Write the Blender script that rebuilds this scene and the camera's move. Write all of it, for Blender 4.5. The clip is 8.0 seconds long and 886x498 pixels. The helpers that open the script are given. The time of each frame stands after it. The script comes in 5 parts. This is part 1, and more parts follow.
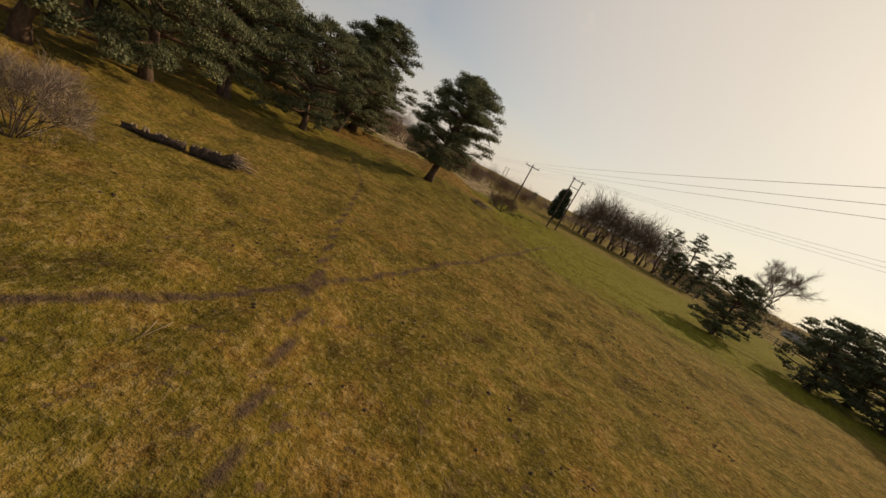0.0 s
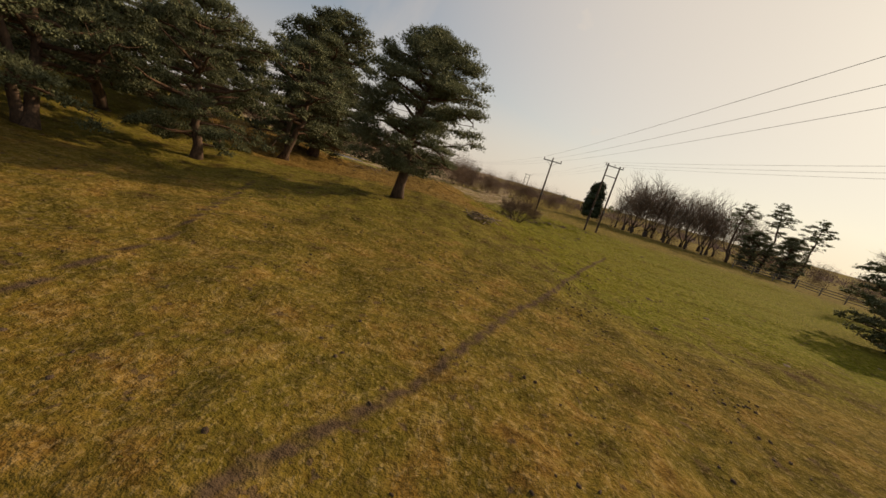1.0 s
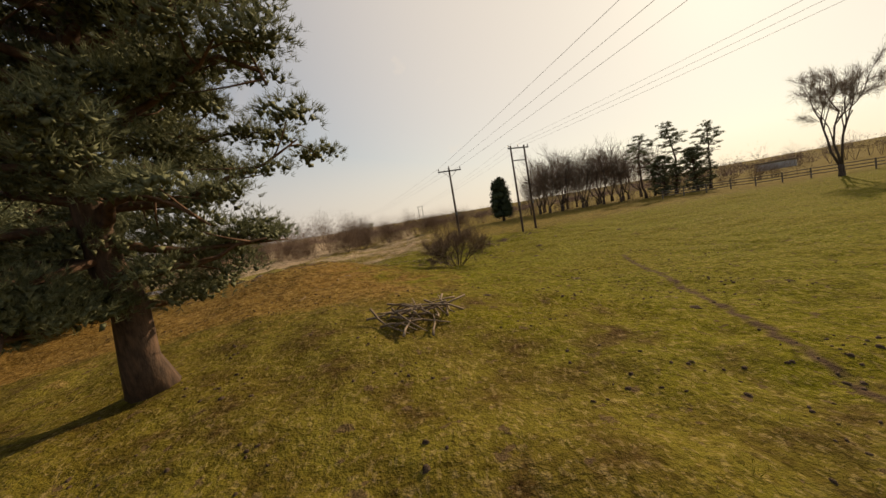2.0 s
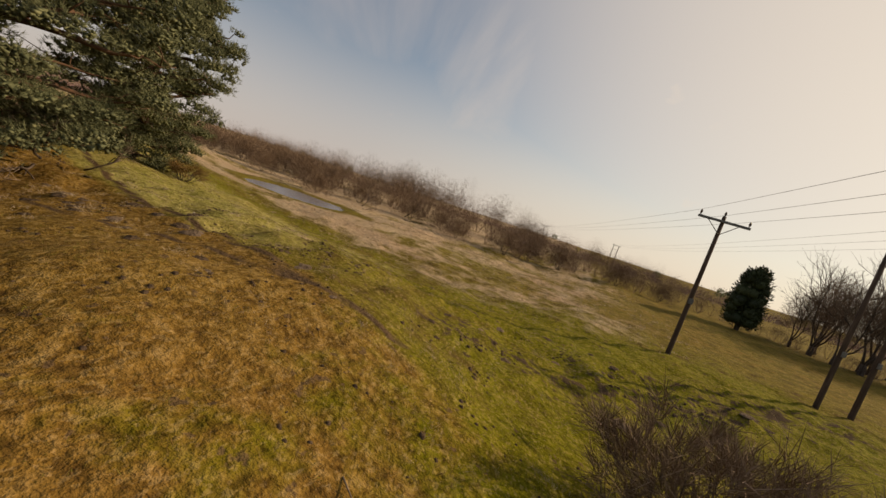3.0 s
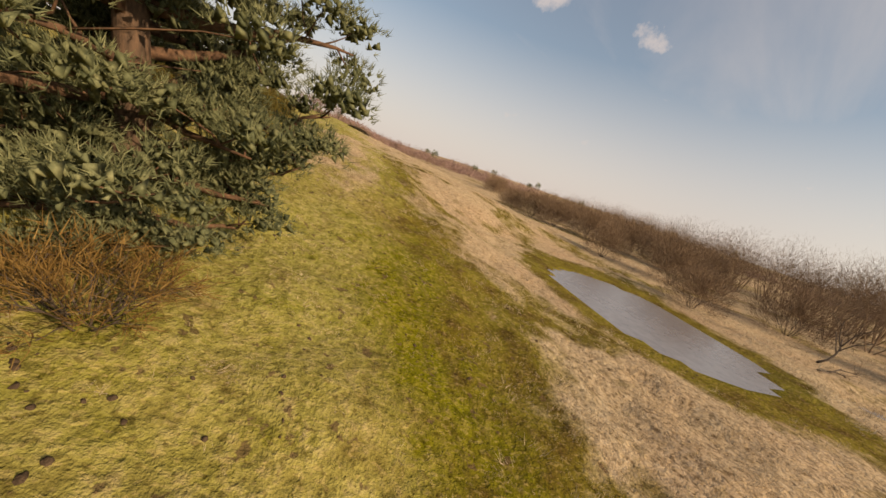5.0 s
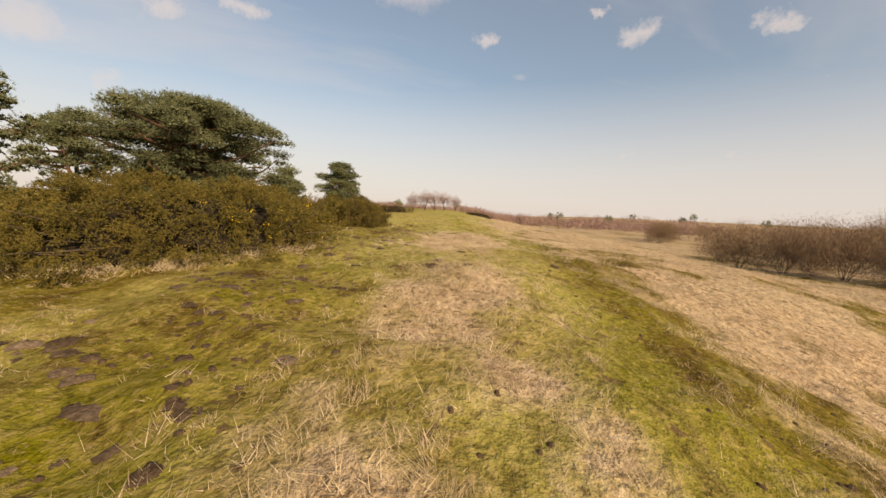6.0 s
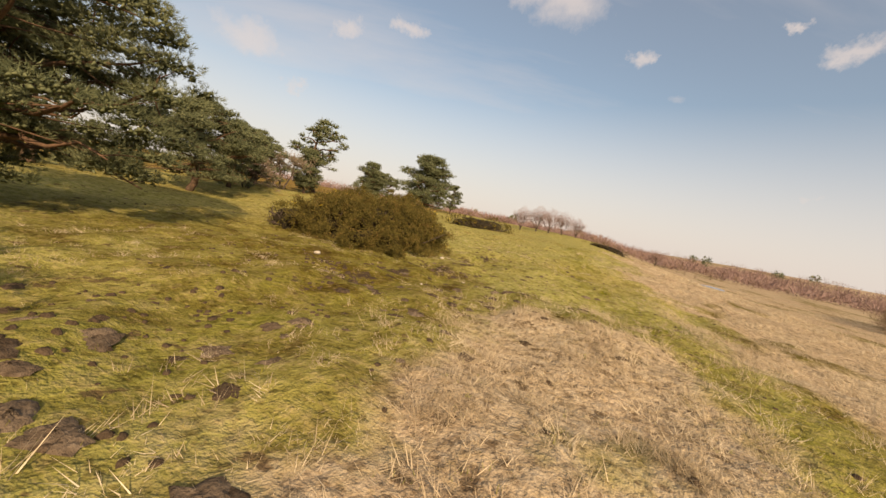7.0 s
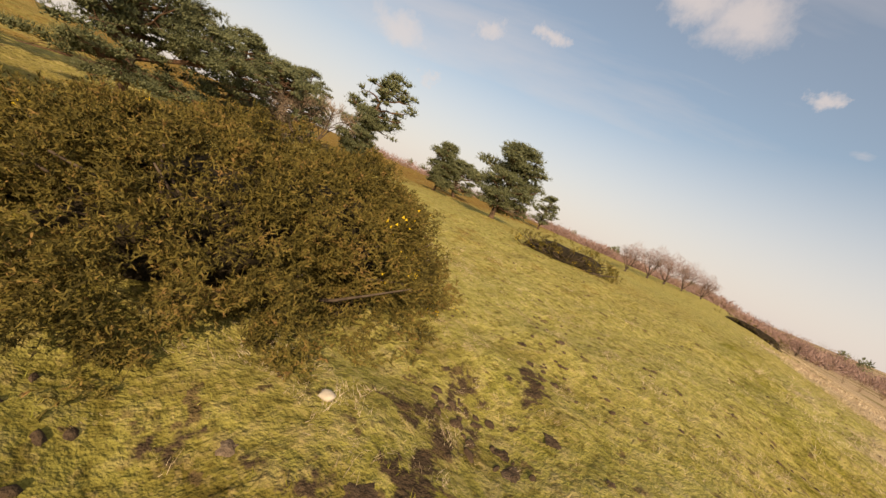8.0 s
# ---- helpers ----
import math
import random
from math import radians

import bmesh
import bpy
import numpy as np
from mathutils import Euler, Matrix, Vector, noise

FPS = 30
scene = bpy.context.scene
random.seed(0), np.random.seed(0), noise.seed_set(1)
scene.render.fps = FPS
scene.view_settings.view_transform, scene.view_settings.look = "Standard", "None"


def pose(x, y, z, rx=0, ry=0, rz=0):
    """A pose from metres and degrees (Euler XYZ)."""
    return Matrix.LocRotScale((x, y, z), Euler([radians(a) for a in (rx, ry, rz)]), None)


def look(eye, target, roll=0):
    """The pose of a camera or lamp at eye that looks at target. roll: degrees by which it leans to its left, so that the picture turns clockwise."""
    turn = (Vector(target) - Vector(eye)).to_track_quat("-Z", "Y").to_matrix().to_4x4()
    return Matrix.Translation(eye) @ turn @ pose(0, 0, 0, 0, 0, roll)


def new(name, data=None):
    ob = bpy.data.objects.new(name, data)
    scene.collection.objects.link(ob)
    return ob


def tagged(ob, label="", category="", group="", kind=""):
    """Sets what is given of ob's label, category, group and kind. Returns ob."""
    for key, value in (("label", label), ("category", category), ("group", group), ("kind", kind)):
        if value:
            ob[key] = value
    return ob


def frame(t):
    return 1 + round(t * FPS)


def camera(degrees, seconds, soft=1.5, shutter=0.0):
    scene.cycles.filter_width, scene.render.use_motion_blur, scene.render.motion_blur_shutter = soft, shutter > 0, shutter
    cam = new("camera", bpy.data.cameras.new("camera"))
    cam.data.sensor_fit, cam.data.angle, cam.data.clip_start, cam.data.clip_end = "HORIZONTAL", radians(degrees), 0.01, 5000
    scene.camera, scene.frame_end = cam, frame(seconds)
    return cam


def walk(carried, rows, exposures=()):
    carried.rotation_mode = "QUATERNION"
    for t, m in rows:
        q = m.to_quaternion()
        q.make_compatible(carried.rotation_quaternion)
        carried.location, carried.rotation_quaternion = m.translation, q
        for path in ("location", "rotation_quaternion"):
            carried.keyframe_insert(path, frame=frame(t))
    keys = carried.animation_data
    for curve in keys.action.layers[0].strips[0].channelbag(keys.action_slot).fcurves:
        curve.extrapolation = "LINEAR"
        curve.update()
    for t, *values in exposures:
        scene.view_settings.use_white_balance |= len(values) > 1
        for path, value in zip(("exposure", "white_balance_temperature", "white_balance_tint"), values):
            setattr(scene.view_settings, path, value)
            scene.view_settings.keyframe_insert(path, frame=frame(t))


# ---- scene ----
cam = camera(101.0, 8.0, soft=1.5)
PATH = [
    (0, (-7.59, 11.03, 3.17), (-7.58, 20.75, 0.84), 27.5),
    (0.5, (-5.54, 15.48, 3.59), (-7.22, 24.82, 0.42), 25.8),
    (1, (-5.62, 21.52, 2.81), (-6.75, 31.22, 0.69), 16.1),
    (1.5, (-6.41, 28.03, 2.46), (-5.65, 37.94, 1.29), -5.1),
    (1.7, (-6.52, 30.06, 2.45), (-5.29, 39.94, 1.48), -11.9),
    (2.8, (-6.07, 47.43, 3.40), (-8.31, 57.14, 2.61), 11.6),
    (3, (-6.48, 48.54, 3.55), (-9.95, 57.86, 2.45), 18.4),
    (3.1, (-6.71, 49.39, 3.63), (-10.82, 58.41, 2.38), 21.7),
    (3.2, (-6.93, 50.27, 3.72), (-11.73, 58.95, 2.44), 24.2),
    (3.5, (-7.62, 53.27, 4.02), (-14.16, 60.54, 1.92), 32.6),
    (4, (-9.86, 57.20, 4.23), (-17.81, 62.31, 0.97), 38.7),
    (4.5, (-14.81, 60.88, 3.79), (-23.29, 64.94, 0.38), 35.5),
    (4.7, (-16.75, 62.52, 3.61), (-25.57, 66.26, 0.76), 29.1),
    (5.8, (-31.53, 62.08, 3.80), (-41.46, 61.81, 2.67), 1.8),
    (6, (-34.40, 62.02, 3.85), (-44.30, 60.92, 2.89), 3.0),
    (6.5, (-40.81, 61.74, 4.07), (-50.37, 58.94, 3.18), 5.7),
    (7, (-46.04, 60.93, 4.34), (-55.14, 56.92, 3.36), 11.4),
    (7.5, (-50.61, 59.85, 4.66), (-59.10, 54.73, 3.37), 18.2),
    (8, (-54.77, 58.13, 4.75), (-62.65, 52.19, 3.13), 23.8),
]
walk(cam, [(t, look(eye, target, roll)) for t, eye, target, roll in PATH],
     [(0.0, -0.26, 7600, 16), (1.0, -0.20, 7600, 16), (1.7, -0.08, 7600, 16), (3.0, -0.18, 7700, 17), (3.6, -0.16, 7700, 17), (4.0, -0.04, 7750, 17), (4.4, -0.03, 7800, 17), (5.5, 0.34, 7800, 16), (8.0, 0.35, 7800, 16)])

# ---- daylight: low spring sun, thin high cloud ----
SUN_AZ, SUN_EL = radians(47.0), radians(27.0)
SUN_DIR = Vector((math.sin(SUN_AZ) * math.cos(SUN_EL), math.cos(SUN_AZ) * math.cos(SUN_EL), math.sin(SUN_EL)))
sun_data = bpy.data.lights.new("sun", "SUN")
sun_data.energy, sun_data.angle, sun_data.color = 5.0, radians(0.6), (1.0, 0.83, 0.60)
sun = new("sun", sun_data)
sun.matrix_world = look((0, 0, 60), Vector((0, 0, 60)) - SUN_DIR)


CLOUDS = [
    (0.06, 0.92, 0.385, 0.12), (0.14, 0.93, 0.34, 0.11), (0.20, 0.93, 0.31, 0.11), (0.18, 0.965, 0.19, 0.08), (-0.849, 0.506, 0.151, 0.045), (-0.478, 0.867, 0.143, 0.035),
    (-0.559, 0.812, 0.169, 0.03), (-0.764, 0.521, 0.381, 0.05), (-0.55, -0.785, 0.29, 0.13), (-0.675, -0.64, 0.375, 0.08),
    (-0.75, -0.522, 0.404, 0.055), (-0.91, -0.026, 0.415, 0.045), (-0.864, 0.305, 0.40, 0.055), (-0.642, -0.735, 0.22, 0.07), (-0.929, 0.335, 0.157, 0.05), (-0.861, 0.224, 0.456, 0.03),
    (-0.84, -0.19, 0.508, 0.14), (-0.80, -0.28, 0.53, 0.12),
]


def build_world():
    world = bpy.data.worlds.new("sky")
    scene.world = world
    world.use_nodes = True
    nt = world.node_tree
    nt.nodes.clear()
    n = lambda kind: nt.nodes.new(kind)
    link = nt.links.new
    out, bg = n("ShaderNodeOutputWorld"), n("ShaderNodeBackground")
    sky = n("ShaderNodeTexSky")
    sky.sky_type, sky.sun_disc = "NISHITA", False
    sky.sun_elevation, sky.sun_rotation = SUN_EL, SUN_AZ
    sky.air_density, sky.dust_density, sky.ozone_density, sky.altitude = 1.0, 1.0, 1.0, 20
    geo = n("ShaderNodeTexCoord")
    # the cloud layers lie on a plane high above: direction / height
    sep, comb = n("ShaderNodeSeparateXYZ"), n("ShaderNodeCombineXYZ")
    link(geo.outputs["Generated"], sep.inputs[0])
    up = n("ShaderNodeMath"); up.operation = "MAXIMUM"; up.inputs[1].default_value = 0.0
    link(sep.outputs[2], up.inputs[0])
    lift = n("ShaderNodeMath"); lift.operation = "ADD"; lift.inputs[1].default_value = 0.12
    link(up.outputs[0], lift.inputs[0])
    for k in (0, 1):
        d = n("ShaderNodeMath"); d.operation = "DIVIDE"
        link(sep.outputs[k], d.inputs[0]); link(lift.outputs[0], d.inputs[1]); link(d.outputs[0], comb.inputs[k])
    # streaks of cirrus
    m0 = n("ShaderNodeMapping"); m0.inputs["Rotation"].default_value = (0, 0, radians(63))
    link(comb.outputs[0], m0.inputs[0])
    m1 = n("ShaderNodeMapping"); m1.inputs["Scale"].default_value = (0.34, 1.25, 1)
    link(m0.outputs[0], m1.inputs[0])
    n1 = n("ShaderNodeTexNoise"); n1.inputs["Scale"].default_value = 0.8; n1.inputs["Detail"].default_value = 7; n1.inputs["Roughness"].default_value = 0.55; n1.inputs["Distortion"].default_value = 0.4
    link(m1.outputs[0], n1.inputs[0])
    r1 = n("ShaderNodeMapRange"); r1.inputs[1].default_value, r1.inputs[2].default_value, r1.inputs[3].default_value, r1.inputs[4].default_value = 0.34, 0.70, 0.0, 0.66
    link(n1.outputs[0], r1.inputs[0])
    # small heaps of cumulus
    n2 = n("ShaderNodeTexNoise"); n2.inputs["Scale"].default_value = 1.15; n2.inputs["Detail"].default_value = 6; n2.inputs["Roughness"].default_value = 0.5
    link(comb.outputs[0], n2.inputs[0])
    r2 = n("ShaderNodeMapRange"); r2.inputs[1].default_value, r2.inputs[2].default_value, r2.inputs[3].default_value, r2.inputs[4].default_value = 0.66, 0.74, 0.0, 0.8
    link(n2.outputs[0], r2.inputs[0])
    # heaps that stand at known places in the sky
    wob = n("ShaderNodeTexNoise"); wob.inputs["Scale"].default_value = 11.0; wob.inputs["Detail"].default_value = 6; wob.inputs["Roughness"].default_value = 0.68
    link(geo.outputs["Generated"], wob.inputs[0])
    shift = n("ShaderNodeVectorMath"); shift.operation = "MULTIPLY_ADD"
    shift.inputs[1].default_value = (0.16, 0.16, 0.10)
    link(wob.outputs["Color"], shift.inputs[0]); link(geo.outputs["Generated"], shift.inputs[2])
    squash = n("ShaderNodeVectorMath"); squash.operation = "MULTIPLY"; squash.inputs[1].default_value = (1, 1, 1.7)
    link(shift.outputs[0], squash.inputs[0])
    heap = r2.outputs[0]
    for dx, dy, dz, size in CLOUDS:
        far = n("ShaderNodeVectorMath"); far.operation = "DISTANCE"
        far.inputs[1].default_value = (dx + 0.08, dy + 0.08, (dz + 0.05) * 1.7)
        link(squash.outputs[0], far.inputs[0])
        edge = n("ShaderNodeMapRange"); edge.interpolation_type = "SMOOTHSTEP"
        edge.inputs[1].default_value, edge.inputs[2].default_value, edge.inputs[3].default_value, edge.inputs[4].default_value = size * 0.10, size * 1.05, 0.74, 0.0
        link(far.outputs["Value"], edge.inputs[0])
        both = n("ShaderNodeMath"); both.operation = "MAXIMUM"
        link(heap, both.inputs[0]); link(edge.outputs[0], both.inputs[1])
        heap = both.outputs[0]
    veil = n("ShaderNodeMath"); veil.operation = "MAXIMUM"
    link(r1.outputs[0], veil.inputs[0]); link(heap, veil.inputs[1])
    # haze thickens towards the horizon
    hz = n("ShaderNodeMapRange"); hz.interpolation_type = "SMOOTHSTEP"; hz.inputs[1].default_value, hz.inputs[2].default_value, hz.inputs[3].default_value, hz.inputs[4].default_value = 0.0, 0.46, 0.88, 0.0
    link(up.outputs[0], hz.inputs[0])
    cover = n("ShaderNodeMath"); cover.operation = "MAXIMUM"
    thin = n("ShaderNodeMath"); thin.operation = "MAXIMUM"; thin.inputs[1].default_value = 0.17
    link(veil.outputs[0], thin.inputs[0])
    link(thin.outputs[0], cover.inputs[0]); link(hz.outputs[0], cover.inputs[1])
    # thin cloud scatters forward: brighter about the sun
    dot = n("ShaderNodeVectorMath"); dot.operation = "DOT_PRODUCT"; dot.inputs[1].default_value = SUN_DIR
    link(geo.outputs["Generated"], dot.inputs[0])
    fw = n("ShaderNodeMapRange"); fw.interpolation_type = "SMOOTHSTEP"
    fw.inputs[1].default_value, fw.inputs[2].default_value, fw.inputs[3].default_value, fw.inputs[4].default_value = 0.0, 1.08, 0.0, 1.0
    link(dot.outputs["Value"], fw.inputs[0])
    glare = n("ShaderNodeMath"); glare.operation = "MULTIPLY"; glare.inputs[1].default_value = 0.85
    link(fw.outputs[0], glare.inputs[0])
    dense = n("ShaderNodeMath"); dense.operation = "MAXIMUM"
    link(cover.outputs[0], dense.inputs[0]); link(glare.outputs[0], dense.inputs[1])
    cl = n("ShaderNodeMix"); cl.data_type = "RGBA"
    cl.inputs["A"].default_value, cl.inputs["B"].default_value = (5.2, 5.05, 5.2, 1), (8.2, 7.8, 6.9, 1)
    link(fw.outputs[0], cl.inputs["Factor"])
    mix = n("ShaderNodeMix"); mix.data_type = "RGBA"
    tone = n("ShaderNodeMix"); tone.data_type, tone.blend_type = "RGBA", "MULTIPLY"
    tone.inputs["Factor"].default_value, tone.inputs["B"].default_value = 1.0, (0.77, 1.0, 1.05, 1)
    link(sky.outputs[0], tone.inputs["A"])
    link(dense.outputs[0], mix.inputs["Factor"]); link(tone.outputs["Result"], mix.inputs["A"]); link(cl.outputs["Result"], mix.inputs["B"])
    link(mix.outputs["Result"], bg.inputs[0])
    bg.inputs[1].default_value = 0.11
    link(bg.outputs[0], out.inputs[0])


build_world()


# ---- materials ----
def rgb(c):
    return (*c, 1.0)


class Mat:
    """A node material with a principled surface, and short ways to wire it."""

    def __init__(self, name, rough=0.9, spec=0.2):
        self.m = bpy.data.materials.new(name)
        self.m.use_nodes = True
        self.t = self.m.node_tree
        self.p = self.t.nodes["Principled BSDF"]
        self.p.inputs["Roughness"].default_value = rough
        self.p.inputs["Specular IOR Level"].default_value = spec

    def n(self, kind):
        return self.t.nodes.new(kind)

    def link(self, a, b):
        self.t.links.new(a, b)

    def coords(self, kind="Object"):
        if kind == "World":
            return self.n("ShaderNodeNewGeometry").outputs["Position"]
        return self.n("ShaderNodeTexCoord").outputs[kind]

    def noise(self, scale, detail=4, rough=0.55, kind="Object", stretch=None):
        tex = self.n("ShaderNodeTexNoise")
        tex.inputs["Scale"].default_value, tex.inputs["Detail"].default_value, tex.inputs["Roughness"].default_value = scale, detail, rough
        at = self.coords(kind)
        if stretch:
            mp = self.n("ShaderNodeMapping")
            mp.inputs["Scale"].default_value = stretch
            self.link(at, mp.inputs[0])
            at = mp.outputs[0]
        self.link(at, tex.inputs["Vector"])
        return tex.outputs["Fac"]

    def ramp(self, fac, *stops):
        r = self.n("ShaderNodeValToRGB")
        els = r.color_ramp.elements
        while len(els) < len(stops):
            els.new(0.5)
        for e, (pos, c) in zip(els, stops):
            e.position, e.color = pos, rgb(c)
        self.link(fac, r.inputs[0])
        return r.outputs[0]

    def span(self, fac, a, b, lo=0.0, hi=1.0):
        r = self.n("ShaderNodeMapRange")
        for i, v in enumerate((a, b, lo, hi)):
            r.inputs[i + 1].default_value = v
        self.link(fac, r.inputs[0])
        return r.outputs[0]

    def mix(self, fac, a, b, mode="MIX"):
        x = self.n("ShaderNodeMix")
        x.data_type, x.blend_type = "RGBA", mode
        for v, key in ((fac, "Factor"), (a, "A"), (b, "B")):
            if isinstance(v, (int, float)):
                x.inputs[key].default_value = v
            elif isinstance(v, tuple):
                x.inputs[key].default_value = rgb(v)
            else:
                self.link(v, x.inputs[key])
        return x.outputs["Result"]

    def math(self, op, a, b):
        x = self.n("ShaderNodeMath")
        x.operation = op
        for i, v in enumerate((a, b)):
            if isinstance(v, (int, float)):
                x.inputs[i].default_value = v
            else:
                self.link(v, x.inputs[i])
        return x.outputs[0]

    def attr(self, name):
        a = self.n("ShaderNodeAttribute")
        a.attribute_name = name
        return a.outputs["Fac"]

    def island(self):
        return self.n("ShaderNodeNewGeometry").outputs["Random Per Island"]

    def done(self, color, bump=None, strength=0.4, dist=0.02):
        self.link(color, self.p.inputs["Base Color"])
        if bump is not None:
            b = self.n("ShaderNodeBump")
            b.inputs["Strength"].default_value, b.inputs["Distance"].default_value = strength, dist
            self.link(bump, b.inputs["Height"])
            self.link(b.outputs[0], self.p.inputs["Normal"])
        return self.m


def mat_ground():
    k = Mat("heath_turf", 1.0, 0.03)
    big, mid = k.noise(0.16, 5, 0.6, "World"), k.noise(1.1, 6, 0.65, "World")
    fine, grit = k.noise(7.0, 5, 0.7, "World"), k.noise(38.0, 4, 0.7, "World")
    clod, patch = k.noise(3.4, 3, 0.6, "World"), k.noise(1.9, 5, 0.7, "World")
    tuft = k.noise(4.6, 4, 0.7, "World")
    turf = k.ramp(mid, (0.30, (0.075, 0.048, 0.015)), (0.46, (0.130, 0.108, 0.017)), (0.60, (0.178, 0.156, 0.025)), (0.72, (0.195, 0.128, 0.042)))
    brown = k.ramp(tuft, (0.30, (0.086, 0.050, 0.015)), (0.5, (0.210, 0.130, 0.030)), (0.70, (0.340, 0.225, 0.070)))
    lush = k.ramp(tuft, (0.28, (0.060, 0.061, 0.004)), (0.5, (0.145, 0.144, 0.008)), (0.72, (0.228, 0.208, 0.022)))
    pale = k.ramp(tuft, (0.28, (0.175, 0.160, 0.048)), (0.5, (0.325, 0.305, 0.092)), (0.72, (0.450, 0.405, 0.190)))
    straw = k.ramp(fine, (0.25, (0.190, 0.140, 0.088)), (0.5, (0.410, 0.325, 0.215)), (0.75, (0.600, 0.500, 0.360)))
    mud = k.ramp(grit, (0.25, (0.034, 0.023, 0.015)), (0.6, (0.082, 0.057, 0.036)), (0.85, (0.150, 0.108, 0.074)))

    def spread(name, tex, gain, lo, hi):
        return k.span(k.math("ADD", k.attr(name), k.math("MULTIPLY", k.math("SUBTRACT", tex, 0.5), gain)), lo, hi)

    col = k.mix(spread("pale", mid, 1.6, 0.25, 0.8), turf, pale)
    col = k.mix(spread("brown", mid, 1.8, 0.30, 0.70), col, brown)
    col = k.mix(spread("lush", mid, 1.8, 0.3, 0.75), col, lush)
    col = k.mix(spread("straw", mid, 1.7, 0.3, 0.75), col, straw)
    # thatch, dead wisps, and shade between tufts painted as darker turf
    col = k.mix(k.span(tuft, 0.54, 0.70, 0.0, 0.30), col, (0.300, 0.225, 0.100))
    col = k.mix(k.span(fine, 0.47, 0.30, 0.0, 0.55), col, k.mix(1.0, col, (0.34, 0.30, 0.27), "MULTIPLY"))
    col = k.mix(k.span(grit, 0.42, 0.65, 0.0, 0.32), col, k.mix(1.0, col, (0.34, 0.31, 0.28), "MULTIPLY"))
    col = k.mix(k.span(k.noise(22.0, 3, 0.6, "World"), 0.60, 0.75, 0.0, 0.35), col, (0.42, 0.32, 0.17))
    col = k.mix(k.span(big, 0.38, 0.66, 0.0, 0.35), col, k.mix(1.0, col, (0.95, 0.72, 0.70), "MULTIPLY"))
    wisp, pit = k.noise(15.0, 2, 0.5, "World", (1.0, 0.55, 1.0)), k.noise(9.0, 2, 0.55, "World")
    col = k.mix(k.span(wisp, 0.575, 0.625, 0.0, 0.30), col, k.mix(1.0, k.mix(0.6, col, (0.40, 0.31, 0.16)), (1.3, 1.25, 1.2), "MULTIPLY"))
    # spots of turf darkened to paint the shade of small pits
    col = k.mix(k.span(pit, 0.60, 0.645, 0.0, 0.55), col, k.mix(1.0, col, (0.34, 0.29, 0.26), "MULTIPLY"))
    # bare trodden soil
    col = k.mix(spread("trod", tuft, 0.5, 0.46, 0.80), col, k.ramp(fine, (0.3, (0.045, 0.029, 0.017)), (0.7, (0.120, 0.080, 0.048))))
    col = k.mix(spread("poach", patch, 2.6, 0.62, 0.78), col, mud)
    col = k.mix(spread("mud", fine, 1.6, 0.42, 0.72), col, mud)
    col = k.mix(k.span(clod, 0.635, 0.675, 0.0, 0.8), col, k.ramp(grit, (0.3, (0.055, 0.034, 0.020)), (0.7, (0.150, 0.098, 0.055))))
    hgt = k.math("ADD", k.math("MULTIPLY", fine, 0.5), k.math("MULTIPLY", grit, 0.2))
    hgt = k.math("ADD", hgt, k.math("ADD", k.math("MULTIPLY", tuft, 1.2), k.math("MULTIPLY", patch, 1.6)))
    return k.done(col, hgt, 1.0, 0.07)


def mat_simple(name, stops, scale, rough=0.9, bump=0.4, dist=0.01, stretch=None, detail=5, kind="Object"):
    k = Mat(name, rough)
    a = k.noise(scale, detail, 0.6, kind, stretch)
    b = k.noise(scale * 0.13, 3, 0.5, kind, stretch)
    col = k.ramp(a, *stops)
    col = k.mix(k.span(b, 0.3, 0.75, 0.0, 0.45), col, k.mix(1.0, col, (0.5, 0.5, 0.48), "MULTIPLY"))
    return k.done(col, a, bump, dist)


def mat_leaf(name, stops, scale=0.9, rough=0.75, glow=0.12, patch=0.0):
    """Foliage: colour by island and by a slow drift through the crown, a little light shining through."""
    k = Mat(name, rough)
    f = k.math("ADD", k.math("MULTIPLY", k.island(), 0.55), k.math("MULTIPLY", k.noise(scale, 3, 0.5, "World"), 0.45))
    if patch:
        drift = k.math("ADD", k.math("MULTIPLY", k.span(k.noise(patch, 4, 0.7, "World"), 0.3, 0.7), 0.7), k.math("MULTIPLY", k.span(k.noise(scale, 3, 0.5, "World"), 0.3, 0.7), 0.3))
        f = k.math("ADD", k.math("MULTIPLY", k.island(), 0.3), k.math("MULTIPLY", drift, 0.7))
    k.link(k.ramp(f, *stops), k.p.inputs["Base Color"])
    if glow:
        tr = k.n("ShaderNodeBsdfTranslucent")
        k.link(k.ramp(f, *[(p, tuple(min(1, v * 1.2) for v in c)) for p, c in stops]), tr.inputs["Color"])
        ms = k.n("ShaderNodeMixShader")
        ms.inputs[0].default_value = glow
        k.link(k.p.outputs[0], ms.inputs[1])
        k.link(tr.outputs[0], ms.inputs[2])
        k.link(ms.outputs[0], k.t.nodes["Material Output"].inputs[0])
    return k.m


